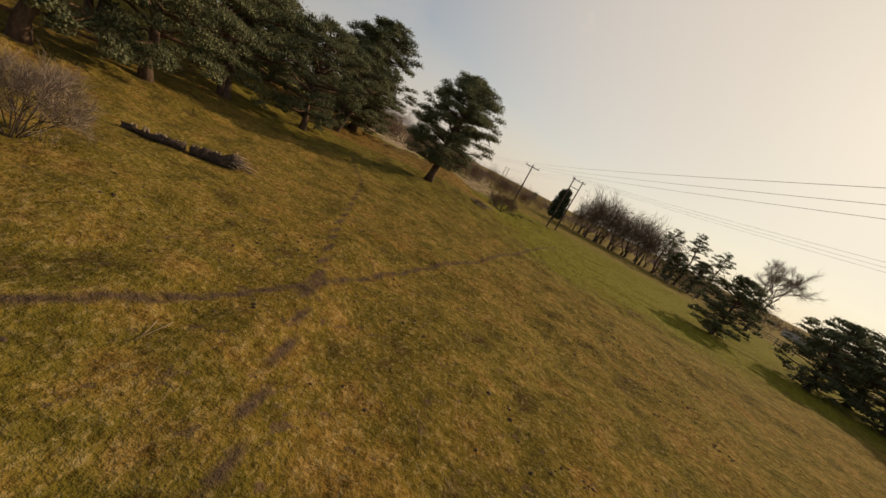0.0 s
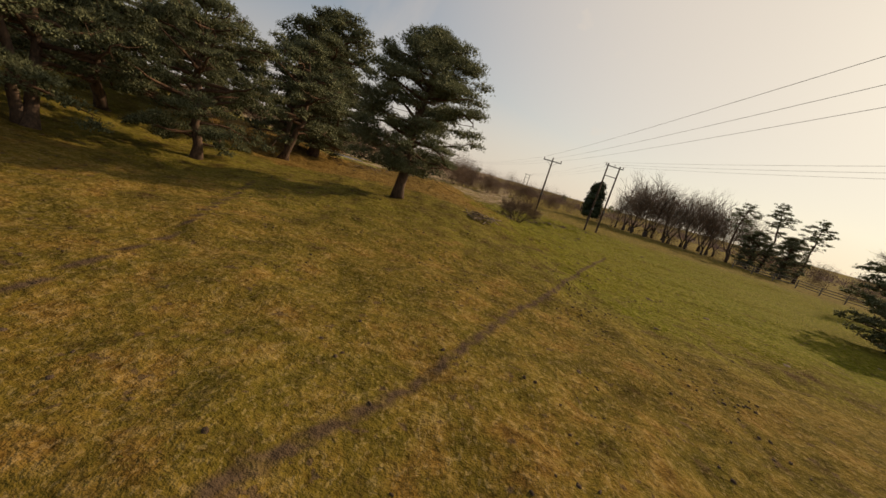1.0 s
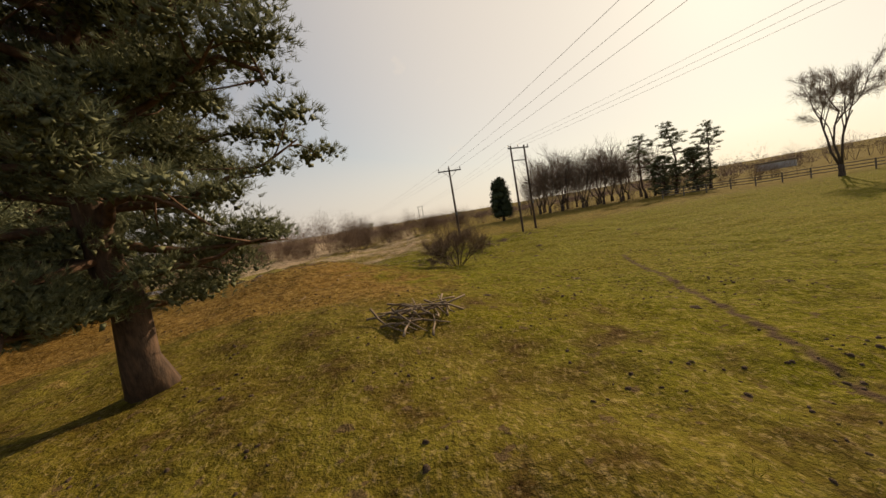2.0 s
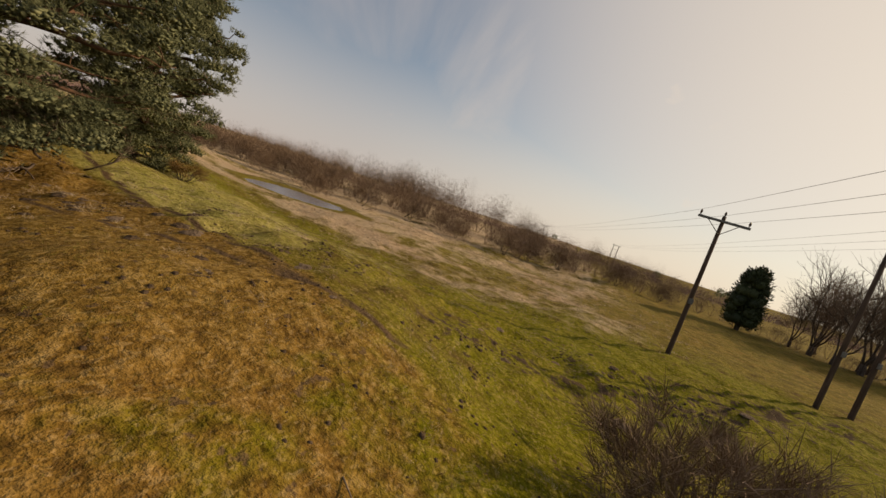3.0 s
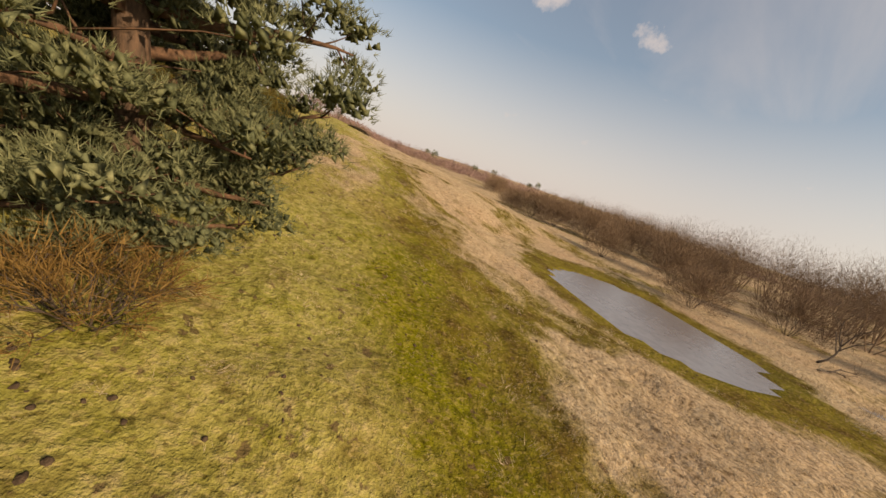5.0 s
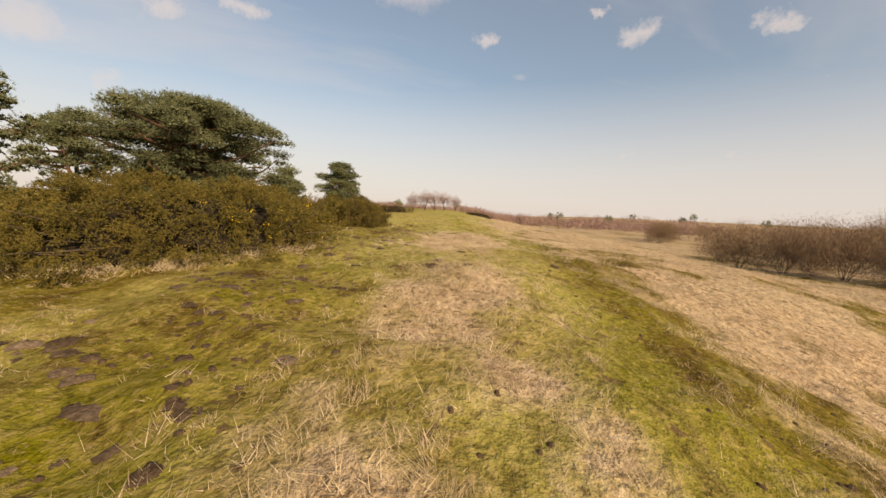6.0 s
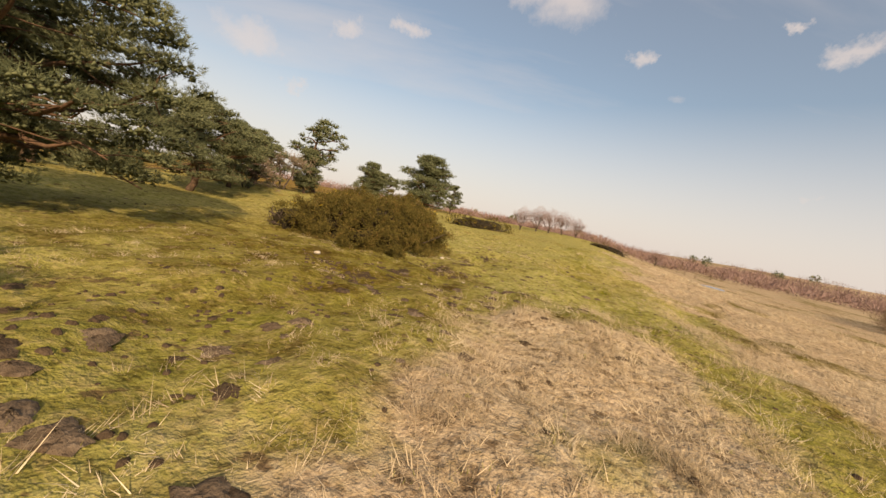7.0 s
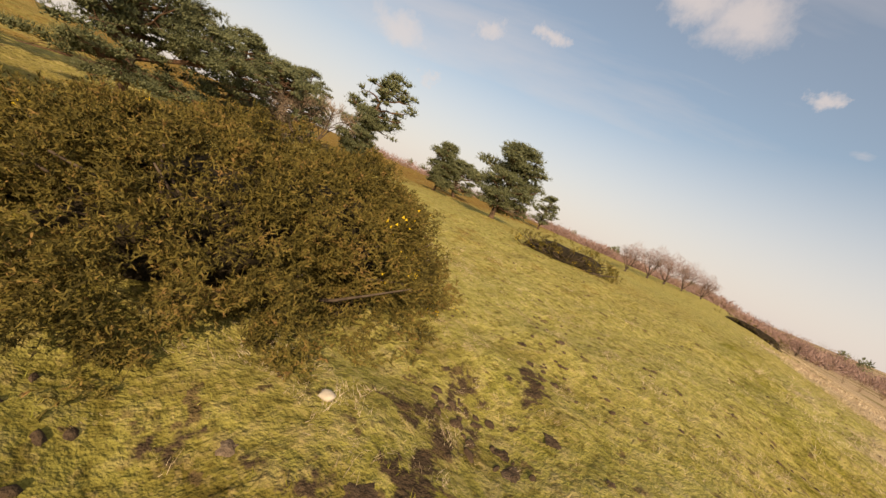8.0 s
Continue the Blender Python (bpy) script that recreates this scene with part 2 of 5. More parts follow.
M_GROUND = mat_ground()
M_NEEDLE = mat_leaf("pine_needles", ((0.12, (0.046, 0.058, 0.030)), (0.35, (0.100, 0.116, 0.060)), (0.6, (0.165, 0.178, 0.092)), (0.88, (0.270, 0.272, 0.145))), 0.9, 0.7, 0.22, 8.0)
M_BARK = mat_simple("pine_bark", ((0.25, (0.035, 0.026, 0.020)), (0.5, (0.110, 0.072, 0.050)), (0.8, (0.210, 0.125, 0.078))), 9, 0.92, 0.9, 0.03, (1, 1, 0.35))
M_LIMB = mat_simple("pine_limb_bark", ((0.25, (0.055, 0.036, 0.026)), (0.6, (0.150, 0.085, 0.052)), (0.85, (0.250, 0.150, 0.095))), 12, 0.9, 0.6, 0.02)
M_TWIG = mat_leaf("bare_twigs", ((0.1, (0.110, 0.074, 0.048)), (0.5, (0.185, 0.127, 0.083)), (0.9, (0.255, 0.180, 0.122))), 0.4, 0.95, 0.0)
M_TWIG_PALE = mat_leaf("pale_twigs", ((0.1, (0.120, 0.085, 0.060)), (0.5, (0.220, 0.165, 0.120)), (0.9, (0.330, 0.260, 0.200))), 0.4, 0.9, 0.0)
M_TWIG_PINK = mat_leaf("reddish_twigs", ((0.1, (0.150, 0.095, 0.085)), (0.5, (0.230, 0.150, 0.135)), (0.9, (0.310, 0.220, 0.200))), 0.4, 0.9, 0.0)
M_STEM = mat_simple("grey_stem_bark", ((0.25, (0.040, 0.030, 0.024)), (0.55, (0.100, 0.075, 0.058)), (0.85, (0.180, 0.145, 0.115))), 10, 0.92, 0.6, 0.02)
M_DEADWOOD = mat_simple("weathered_deadwood", ((0.2, (0.120, 0.085, 0.058)), (0.5, (0.260, 0.195, 0.135)), (0.85, (0.420, 0.335, 0.245))), 14, 0.9, 0.7, 0.015, (1, 1, 0.3))
M_ROTWOOD = mat_simple("dark_rotten_bark", ((0.2, (0.022, 0.016, 0.012)), (0.55, (0.070, 0.048, 0.034)), (0.85, (0.160, 0.105, 0.065))), 11, 0.95, 0.9, 0.03)
M_GORSE = mat_leaf("gorse_spines", ((0.12, (0.034, 0.030, 0.009)), (0.35, (0.082, 0.070, 0.017)), (0.62, (0.145, 0.116, 0.026)), (0.88, (0.180, 0.108, 0.034))), 2.2, 0.85, 0.08, 6.0)
M_GORSE_OLD = mat_leaf("browned_gorse_spines", ((0.12, (0.023, 0.018, 0.008)), (0.35, (0.068, 0.056, 0.015)), (0.58, (0.132, 0.106, 0.026)), (0.85, (0.220, 0.130, 0.050))), 2.2, 0.85, 0.08, 5.0)
# near-black in place of the shade deep inside a bush
M_GORSE_CORE = mat_simple("gorse_inner_shade", ((0.2, (0.010, 0.008, 0.005)), (0.55, (0.026, 0.020, 0.011)), (0.85, (0.055, 0.040, 0.022))), 9, 0.95, 0.9, 0.05)
M_FLOWER = mat_leaf("gorse_flowers", ((0.1, (0.55, 0.36, 0.02)), (0.9, (0.78, 0.56, 0.05))), 2, 0.7, 0.1)
M_GRASS = mat_leaf("turf_blades", ((0.12, (0.070, 0.048, 0.015)), (0.34, (0.118, 0.098, 0.015)), (0.54, (0.150, 0.146, 0.019)), (0.72, (0.215, 0.190, 0.040)), (0.90, (0.390, 0.300, 0.138))), 0.35, 0.85, 0.12, 2.2)
M_GRASS_PALE = mat_leaf("heath_blades", ((0.12, (0.110, 0.088, 0.030)), (0.34, (0.180, 0.176, 0.040)), (0.54, (0.235, 0.240, 0.054)), (0.72, (0.330, 0.305, 0.085)), (0.90, (0.450, 0.380, 0.185))), 0.35, 0.85, 0.12, 2.2)
M_STRAW = mat_leaf("straw_blades", ((0.12, (0.210, 0.155, 0.095)), (0.5, (0.450, 0.362, 0.250)), (0.88, (0.670, 0.575, 0.430))), 0.3, 0.8, 0.1, 1.4)
M_RUST = mat_leaf("rusty_blades", ((0.12, (0.068, 0.037, 0.014)), (0.5, (0.182, 0.108, 0.031)), (0.88, (0.370, 0.252, 0.102))), 0.3, 0.85, 0.1, 2.6)


def mat_mud(name="mole_soil", dried=0.0):
    k = Mat(name, 0.95, 0.1)
    a, c = k.noise(16.0, 5, 0.65, "World"), k.noise(3.0, 3, 0.6, "World")
    wet = k.ramp(a, (0.25, (0.032, 0.022, 0.015)), (0.55, (0.080, 0.055, 0.036)), (0.85, (0.150, 0.106, 0.072)))
    dry = k.ramp(a, (0.25, (0.120, 0.085, 0.058)), (0.55, (0.220, 0.165, 0.118)), (0.85, (0.330, 0.262, 0.200)))
    rnd = k.n("ShaderNodeObjectInfo").outputs["Random"]
    col = k.mix(k.span(k.math("ADD", k.math("MULTIPLY", rnd, 0.5), k.math("MULTIPLY", c, 0.7)), 0.58 - dried, 0.95 - dried), wet, dry)
    return k.done(col, a, 1.0, 0.04)


M_MUD = mat_mud()
M_CLOD = mat_mud("trodden_soil", -0.35)
M_POLE = mat_simple("creosoted_pole", ((0.2, (0.035, 0.024, 0.018)), (0.55, (0.085, 0.058, 0.042)), (0.85, (0.140, 0.100, 0.075))), 8, 0.85, 0.5, 0.01, (1, 1, 0.12))
M_STEEL = mat_simple("galvanised_steel", ((0.3, (0.10, 0.10, 0.10)), (0.7, (0.19, 0.19, 0.185))), 14, 0.55, 0.2, 0.004)
M_CERAMIC = mat_simple("brown_insulator", ((0.3, (0.05, 0.025, 0.018)), (0.7, (0.09, 0.045, 0.03))), 10, 0.3, 0.1, 0.002)
M_WIRE = mat_simple("weathered_conductor", ((0.3, (0.10, 0.10, 0.10)), (0.7, (0.16, 0.16, 0.16))), 20, 0.6, 0.1, 0.002)
M_RAIL = mat_simple("grey_fence_wood", ((0.2, (0.10, 0.085, 0.068)), (0.6, (0.22, 0.19, 0.155)), (0.9, (0.33, 0.29, 0.24))), 10, 0.9, 0.5, 0.01)
M_PALEWALL = mat_simple("pale_weatherboard", ((0.3, (0.42, 0.40, 0.37)), (0.7, (0.60, 0.58, 0.54))), 3, 0.8, 0.2, 0.01)
M_ROOF = mat_simple("grey_roof_sheet", ((0.3, (0.26, 0.26, 0.27)), (0.7, (0.40, 0.40, 0.41))), 4, 0.6, 0.2, 0.01)
M_STONE = mat_simple("pale_stone", ((0.3, (0.36, 0.31, 0.25)), (0.7, (0.54, 0.48, 0.40))), 12, 0.85, 0.4, 0.01)
M_IVY = mat_leaf("ivy_leaves", ((0.1, (0.012, 0.020, 0.008)), (0.9, (0.050, 0.065, 0.025))), 1.0, 0.6, 0.05)


def mat_water():
    k = Mat("ruffled_water", 0.24)
    k.p.inputs["Specular IOR Level"].default_value = 1.0
    a = k.noise(3.0, 4, 0.6, "World")
    return k.done(k.ramp(a, (0.3, (0.150, 0.138, 0.145)), (0.7, (0.200, 0.186, 0.192))), a, 0.02, 0.01)


M_WATER = mat_water()

# ---- lay of the land ----
RNG = np.random.RandomState(11)
LATTICE = RNG.rand(256, 256)


def vnoise(x, y, size, seed=0):
    """Smooth noise from 0 to 1 with lumps of that size in metres."""
    x, y = np.asarray(x, float) / size + 57.3 * seed, np.asarray(y, float) / size + 23.7 * seed
    i, j = np.floor(x).astype(int), np.floor(y).astype(int)
    u, v = x - i, y - j
    u, v = u * u * (3 - 2 * u), v * v * (3 - 2 * v)
    a, b = LATTICE[i % 256, j % 256], LATTICE[(i + 1) % 256, j % 256]
    c, d = LATTICE[i % 256, (j + 1) % 256], LATTICE[(i + 1) % 256, (j + 1) % 256]
    return (a * (1 - u) + b * u) * (1 - v) + (c * (1 - u) + d * u) * v


def ease(v, a, b):
    u = np.clip((np.asarray(v, float) - a) / (b - a), 0, 1)
    return u * u * (3 - 2 * u)


POND = (-32.8, 76.0, 5.1, 3.2, 0.0)  # middle, half axes, turn


def pond_depth(x, y):
    """Under 1 inside the pond's rim."""
    dx, dy = x - POND[0], y - POND[1]
    c, s = math.cos(POND[4]), math.sin(POND[4])
    u, v = (c * dx + s * dy) / POND[2], (-s * dx + c * dy) / POND[3]
    return np.sqrt(u * u + v * v) + 0.22 * (vnoise(x, y, 3.0, 4) - 0.5)


BROOK = [(-28.4, 83.5), (-27.2, 86.5), (-24.6, 89.2), (-21.0, 90.6), (-17.0, 93.5), (-11.0, 100.0), (-4.0, 104.5), (6.0, 109.0)]


def off_line(x, y, line):
    """Distance in plan from a line of points."""
    best = np.full(np.shape(x), 1e9)
    for (ax, ay), (bx, by) in zip(line, line[1:]):
        ex, ey = bx - ax, by - ay
        t = np.clip(((x - ax) * ex + (y - ay) * ey) / (ex * ex + ey * ey), 0, 1)
        best = np.minimum(best, np.hypot(x - ax - t * ex, y - ay - t * ey))
    return best


MARSH = [(-21.0, 55.5), (-16.0, 56.8), (-11.5, 57.0), (-8.5, 58.8), (-5.0, 60.5), (-2.0, 63.5), (5.0, 68.5)]
SEEP = [(-36.0, 58.6), (-41.0, 58.4), (-44.0, 57.6), (-48.0, 57.3), (-52.0, 56.6), (-55.5, 56.8), (-59.0, 57.0)]
WALLOW = [(-51.0, 56.6), (-53.0, 56.5), (-55.2, 56.7), (-57.4, 56.6), (-59.5, 56.6)]


def land(x, y):
    """Height of the land without its small bumps: a low field, a bank above a wet valley, a heath that climbs behind it."""
    x, y = np.asarray(x, float), np.asarray(y, float)
    low = -0.45 + (0.5 * ease(y, 58, 70) + 0.4 * ease(y, 80, 110)) * ease(x, -14, -2) + 0.75 * ease(-x, 8, 24) * ease(y, 62, 76)
    low = low + 0.9 * np.exp(-(((x + 10) / 9) ** 2 + ((y - 43) / 12) ** 2)) + 0.8 * np.exp(-((x + 10.5) ** 2 + (y - 50.5) ** 2) / (2 * 4.6**2))
    shelf = 1.3 * np.exp(-(((y - 57) / 6) ** 2)) * ease(-x, 5, 13) * (1 - ease(-x, 20, 40))
    top = 3.25 * ease(-x, 18, 46) + 1.0 * ease(-x, 54, 74) + 0.9 * ease(-x, 82, 112)
    top = top + 0.04 * np.clip(46 - y, 0, 30) * ease(-x, 38, 54) * (1 - ease(-x, 62, 70))
    edge = 67.6 - 0.1 * np.clip(-x - 42, 0, 80)
    wide = 16.0 * ease(-x, 39, 52)
    h = low + shelf + top * (1 - ease(y, edge - 6.0 - 0.10 * wide, edge + 6.0 + wide))
    # hills round the valley
    far = np.hypot(x + 20, y - 60)
    return h + 7 * ease(far, 220, 600) * ease(y, 60, 260) + 4.0 * ease(far, 250, 700)


POND_Z = 0.16


def ground(x, y):
    h = land(x, y)
    near = np.exp(-np.maximum(np.hypot(x + 25, y - 48) - 60, 0) / 30)
    bog = np.exp(-((off_line(x, y, MARSH) / 3.2) ** 2)) + 0.6 * np.exp(-((off_line(x, y, SEEP) / 2.0) ** 2))
    h = h + 0.30 * bog * (vnoise(x, y, 0.75, 9) - 0.55)
    h = h + near * (0.18 * (vnoise(x, y, 2.3, 1) - 0.5) + 0.17 * (vnoise(x, y, 0.9, 2) - 0.5) + 0.08 * (vnoise(x, y, 0.5, 3) - 0.5))
    d = pond_depth(x, y)
    h = np.where(d < 1.5, POND_Z - 0.25 + (h - POND_Z + 0.25) * ease(d, 0.9, 1.5), h)
    h = np.where((d > 1.06) & (d < 2.0), np.maximum(h, POND_Z + 0.05 + 0.1 * (d - 1.06)), h)
    b = off_line(x, y, BROOK)
    return h - 0.55 * np.exp(-((b / 0.9) ** 2))


def gz(x, y):
    return float(ground(np.array([x]), np.array([y]))[0])


PATHS = [
    [(-18.5, 52.6), (-15.8, 52.9), (-14.1, 53.2), (-12.6, 53.5), (-11.2, 53.7)],
    [(-8.3, 11.0), (-8.4, 13.6), (-8.7, 14.4), (-9.1, 16.2), (-9.6, 17.8), (-10.9, 22.2), (-12.7, 29.2), (-16.0, 36.0)],
    [(-14.5, 12.5), (-11.6, 14.3), (-10.8, 15.6), (-9.6, 17.8), (-7.2, 24.1), (-6.0, 26.4), (-4.4, 30.9), (-3.0, 34.1), (-0.9, 39.8), (3.0, 50.0)],
    [(-34.0, 57.6), (-28.0, 57.2), (-23.8, 56.5), (-19.2, 55.4), (-16.0, 55.0), (-14.3, 54.5), (-12.0, 54.15), (-10.7, 54.05), (-9.6, 54.2), (-8.8, 54.4)],
]
TRACKS = [
    [(4.0, 69.5), (-3.9, 64.5), (-7.8, 65.7), (-9.9, 62.9), (-11.2, 60.7), (-17.9, 62.5), (-19.7, 65.3), (-24.7, 64.6), (-34.0, 63.6), (-41.2, 64.4), (-45.5, 64.0), (-51.5, 63.4), (-56.4, 61.7), (-60.0, 60.3), (-72.0, 59.0)],
    [(-16.0, 66.2), (-21.9, 65.8), (-27.0, 64.7), (-34.0, 65.0), (-40.1, 65.4), (-46.0, 65.0), (-52.5, 64.4), (-57.0, 62.7)],
]


def zones(x, y):
    """How far each spot of the land is muddy, strawy, lush or brown, from 0 to 1."""
    wob = 3.0 * (vnoise(x, y, 6, 5) - 0.5) + 1.6 * (vnoise(x, y, 1.7, 6) - 0.5)
    yy, xx = y + wob, x + wob
    yb = y + 0.25 * wob - 0.13 * np.clip(-x - 12, 0, 14)
    # pale dead grass: the valley floor, beyond a wavering line along the bank
    edge = np.interp(-xx, [-10, 0, 8, 13, 19, 27, 33, 38, 42, 46, 52, 57, 64, 92, 132], [84, 72, 67.3, 67.4, 68.3, 68.6, 68.2, 67.4, 66.3, 65.4, 64.1, 62.5, 61.8, 61.8, 60.6])
    straw = ease(yy, edge - 2.8, edge + 2.2) * ease(-xx, -4, 6)
    patch = np.exp(-(((x + 49.8) / 5.2) ** 2 + ((y - 60.9) / 2.3) ** 2) ** 2)
    patch2 = np.exp(-(((x + 38.2) / 4.8) ** 2 + ((y - 61.7) / 2.0) ** 2) ** 2)
    patch3 = np.exp(-(((x + 15.5) / 1.4) ** 2 + ((y - 59.6) / 1.0) ** 2) ** 1.5)
    patch4 = np.exp(-(((x + 37.6) / 3.2) ** 2 + ((y - 66.0) / 1.5) ** 2) ** 1.5)
    straw = np.maximum.reduce([straw, 0.6 * patch4, 0.95 * patch, 0.9 * patch2, 0.8 * patch3])
    straw = straw * (0.40 + 0.60 * ease(0.6 * vnoise(x, y, 3.2, 7) + 0.4 * vnoise(x, y, 0.9, 8), 0.28, 0.58))
    straw = straw * (1 - ease(-pond_depth(x, y), -1.75, -1.35)) * (1 - 0.35 * ease(x, -26, -15))
    path = np.minimum.reduce([off_line(x, y, p) for p in PATHS])
    track = np.minimum.reduce([off_line(x, y, p) for p in TRACKS])
    trod = 0.95 * np.exp(-((path / 0.16) ** 2)) + 0.25 * np.exp(-((off_line(x, y, PATHS[3]) / 0.16) ** 2)) + 0.55 * np.exp(-((track / 0.30) ** 2))
    mud = 0.0
    wet = 0.40 * np.exp(-((off_line(x, y, SEEP) / 1.5) ** 2)) + (1 - 0.65 * ease(-x, 8.5, 12)) * np.exp(-((off_line(x, y, MARSH) / 2.3) ** 2)) + 0.55 * np.exp(-((off_line(x, y, WALLOW) / 0.9) ** 2))
    mud = mud + 0.7 * np.exp(-((off_line(x, y, BROOK) / 1.3) ** 2))
    poach = 0.62 * np.clip(wet, 0, 1) + 0.12 * ease(x, -14, -4) * (1 - ease(y, 42, 50)) * ease(vnoise(x, y, 6, 10), 0.4, 0.7)
    lush = 0.4 * ease(-pond_depth(x, y), -1.3, -1.1) + (0.6 - 0.2 * ease(-x, 26, 34)) * np.exp(-((track / 1.2) ** 2)) + 0.85 * ease(x + 0.25 * (y - 40) + wob, -9, 0) * (1 - ease(y, 62, 84)) * ease(y, 26, 40)
    seep = np.exp(-((off_line(x, y, SEEP) / 1.7) ** 2))
    lush = lush + 0.28 * seep + 0.36 * ease(-x, 12, 18) * (1 - 0.8 * ease(-x, 34, 44)) * (1 - ease(yy, 61.5, 65)) * ease(yb, 54.2, 56)
    pale = 0.72 * ease(-x, 11, 16) * ease(yb, 53.6, 55) * (1 - ease(-x, 34, 46)) + ease(-x, 34, 46) * (0.42 + 0.45 * ease(vnoise(x, y, 7, 15) + 0.5 * ease(-x, 54, 60), 0.2, 0.7))
    brown = 0.95 * np.exp(-(((x + 7.5) / 8) ** 2 + ((y - 49.3) / 5.0) ** 2)) + 1.0 * (1 - ease(yb, 53.5, 54.6)) * ease(y, 44, 49) * ease(-x, 5, 9) * (1 - ease(-x, 30, 36)) + 0.46 * (1 - ease(y, 31, 41)) + 0.7 * np.exp(-(((x + 23) / 9) ** 2 + ((y - 49.5) / 3.5) ** 2))
    brown = brown + 0.25 * ease(-x, 54, 64) * (1 - ease(y, 52, 60)) + 0.35 * ease(y, 62, 74) * ease(x, -16, -8)
    return {"mud": np.clip(mud, 0, 1), "straw": np.clip(straw, 0, 1), "lush": np.clip(lush, 0, 1), "brown": np.clip(brown, 0, 1), "poach": np.clip(poach, 0, 1), "trod": np.clip(trod, 0, 1), "pale": pale * (1 - 0.25 * seep) * (1 - ease(y, 63, 66)), "seep": seep}


# ---- mesh helpers ----
def np_mesh(name, verts, faces, material, smooth=False):
    verts, faces = np.asarray(verts, np.float32), np.asarray(faces, np.int32)
    me = bpy.data.meshes.new(name)
    me.vertices.add(len(verts))
    me.vertices.foreach_set("co", verts.ravel())
    k = faces.shape[1]
    me.loops.add(faces.size)
    me.loops.foreach_set("vertex_index", faces.ravel())
    me.polygons.add(len(faces))
    me.polygons.foreach_set("loop_start", np.arange(0, faces.size, k, dtype=np.int32))
    me.update(calc_edges=True)
    if smooth:
        me.polygons.foreach_set("use_smooth", np.ones(len(faces), bool))
    me.materials.append(material)
    me.validate()
    return me


class Heap:
    """Collects pieces of one mesh."""

    def __init__(self):
        self.v, self.f, self.n, self.caps = [], [], 0, []

    def add(self, v, f):
        v, f = np.asarray(v, float), np.asarray(f, int)
        self.v.append(v)
        self.f.append(f + self.n)
        self.n += len(v)

    def tube(self, pts, radii, sides=6):
        """A closed, tapered tube of quads along points."""
        pts = np.asarray(pts, float)
        radii = np.broadcast_to(np.asarray(radii, float), (len(pts),))
        d = np.gradient(pts, axis=0)
        d /= np.linalg.norm(d, axis=1, keepdims=True) + 1e-9
        ref = np.where(np.abs(d[:, 2:3]) < 0.9, [[0, 0, 1.0]], [[1.0, 0, 0]])
        a = np.cross(d, ref)
        a /= np.linalg.norm(a, axis=1, keepdims=True) + 1e-9
        b = np.cross(d, a)
        ang = np.linspace(0, 2 * np.pi, sides, endpoint=False)
        ring = pts[:, None] + radii[:, None, None] * (np.cos(ang)[None, :, None] * a[:, None] + np.sin(ang)[None, :, None] * b[:, None])
        n = len(pts)
        i, j = np.meshgrid(np.arange(n - 1), np.arange(sides), indexing="ij")
        k = (j + 1) % sides
        f = np.stack([i * sides + j, i * sides + k, (i + 1) * sides + k, (i + 1) * sides + j], -1).reshape(-1, 4)
        v = np.concatenate([ring.reshape(-1, 3), pts[:1], pts[-1:]])
        j = np.arange(sides)
        lo = np.stack([np.full(sides, n * sides), (j + 1) % sides, j, j], -1)
        hi = np.stack([np.full(sides, n * sides + 1), (n - 1) * sides + j, (n - 1) * sides + (j + 1) % sides, (n - 1) * sides + (j + 1) % sides], -1)
        tri = np.concatenate([lo, hi])
        self.add(v, f)
        self.caps.append(tri[:, :3] + self.n - len(v))

    def mesh(self, name, material, smooth=False):
        v = np.concatenate(self.v)
        f = np.concatenate(self.f)
        if self.caps:
            c = np.concatenate(self.caps)
            f = np.concatenate([np.concatenate([f[:, [0, 1, 2]], f[:, [0, 2, 3]]]), c])
        return np_mesh(name, v, f, material, smooth)


def blades(points, axes, length, width, rng):
    """A thin triangle at each point along its axis."""
    points, axes = np.asarray(points, float), np.asarray(axes, float)
    n = len(points)
    axes = axes / (np.linalg.norm(axes, axis=1, keepdims=True) + 1e-9)
    side = np.cross(axes, rng.normal(size=(n, 3)))
    side /= np.linalg.norm(side, axis=1, keepdims=True) + 1e-9
    length, width = np.broadcast_to(length, (n,))[:, None], np.broadcast_to(width, (n,))[:, None]
    v = np.stack([points - side * width / 2, points + side * width / 2, points + axes * length], 1).reshape(-1, 3)
    return v, np.arange(3 * n).reshape(-1, 3)


def thing(name, label, category, group="", kind="", at=(0, 0, 0)):
    ob = tagged(new(name), label, category, group, kind)
    ob.empty_display_size = 0.2
    ob.location = at
    return ob


def part(name, me, parent, label=""):
    """Links a mesh as one part under a thing or a part."""
    ob = tagged(new(name, me), label)
    ob.parent = parent
    return ob


def single(name, me, label, category, group="", kind="", at=(0, 0, 0)):
    ob = tagged(new(name, me), label, category, group, kind)
    ob.location = at
    return ob


def bm_mesh(name, bm, material, smooth=False):
    me = bpy.data.meshes.new(name)
    bm.to_mesh(me)
    bm.free()
    me.materials.append(material)
    if smooth:
        me.polygons.foreach_set("use_smooth", np.ones(len(me.polygons), bool))
    return me


def box(bm, size, at=(0, 0, 0), turn=None, bevel=0.0):
    made = bmesh.ops.create_cube(bm, size=1.0)["verts"]
    m = Matrix.Translation(at) @ (turn or Matrix()) @ Matrix.Diagonal((*size, 1))
    bmesh.ops.transform(bm, matrix=m, verts=made)
    if bevel:
        edges = list({e for v in made for e in v.link_edges})
        bmesh.ops.bevel(bm, geom=edges, offset=bevel, segments=1, affect="EDGES")


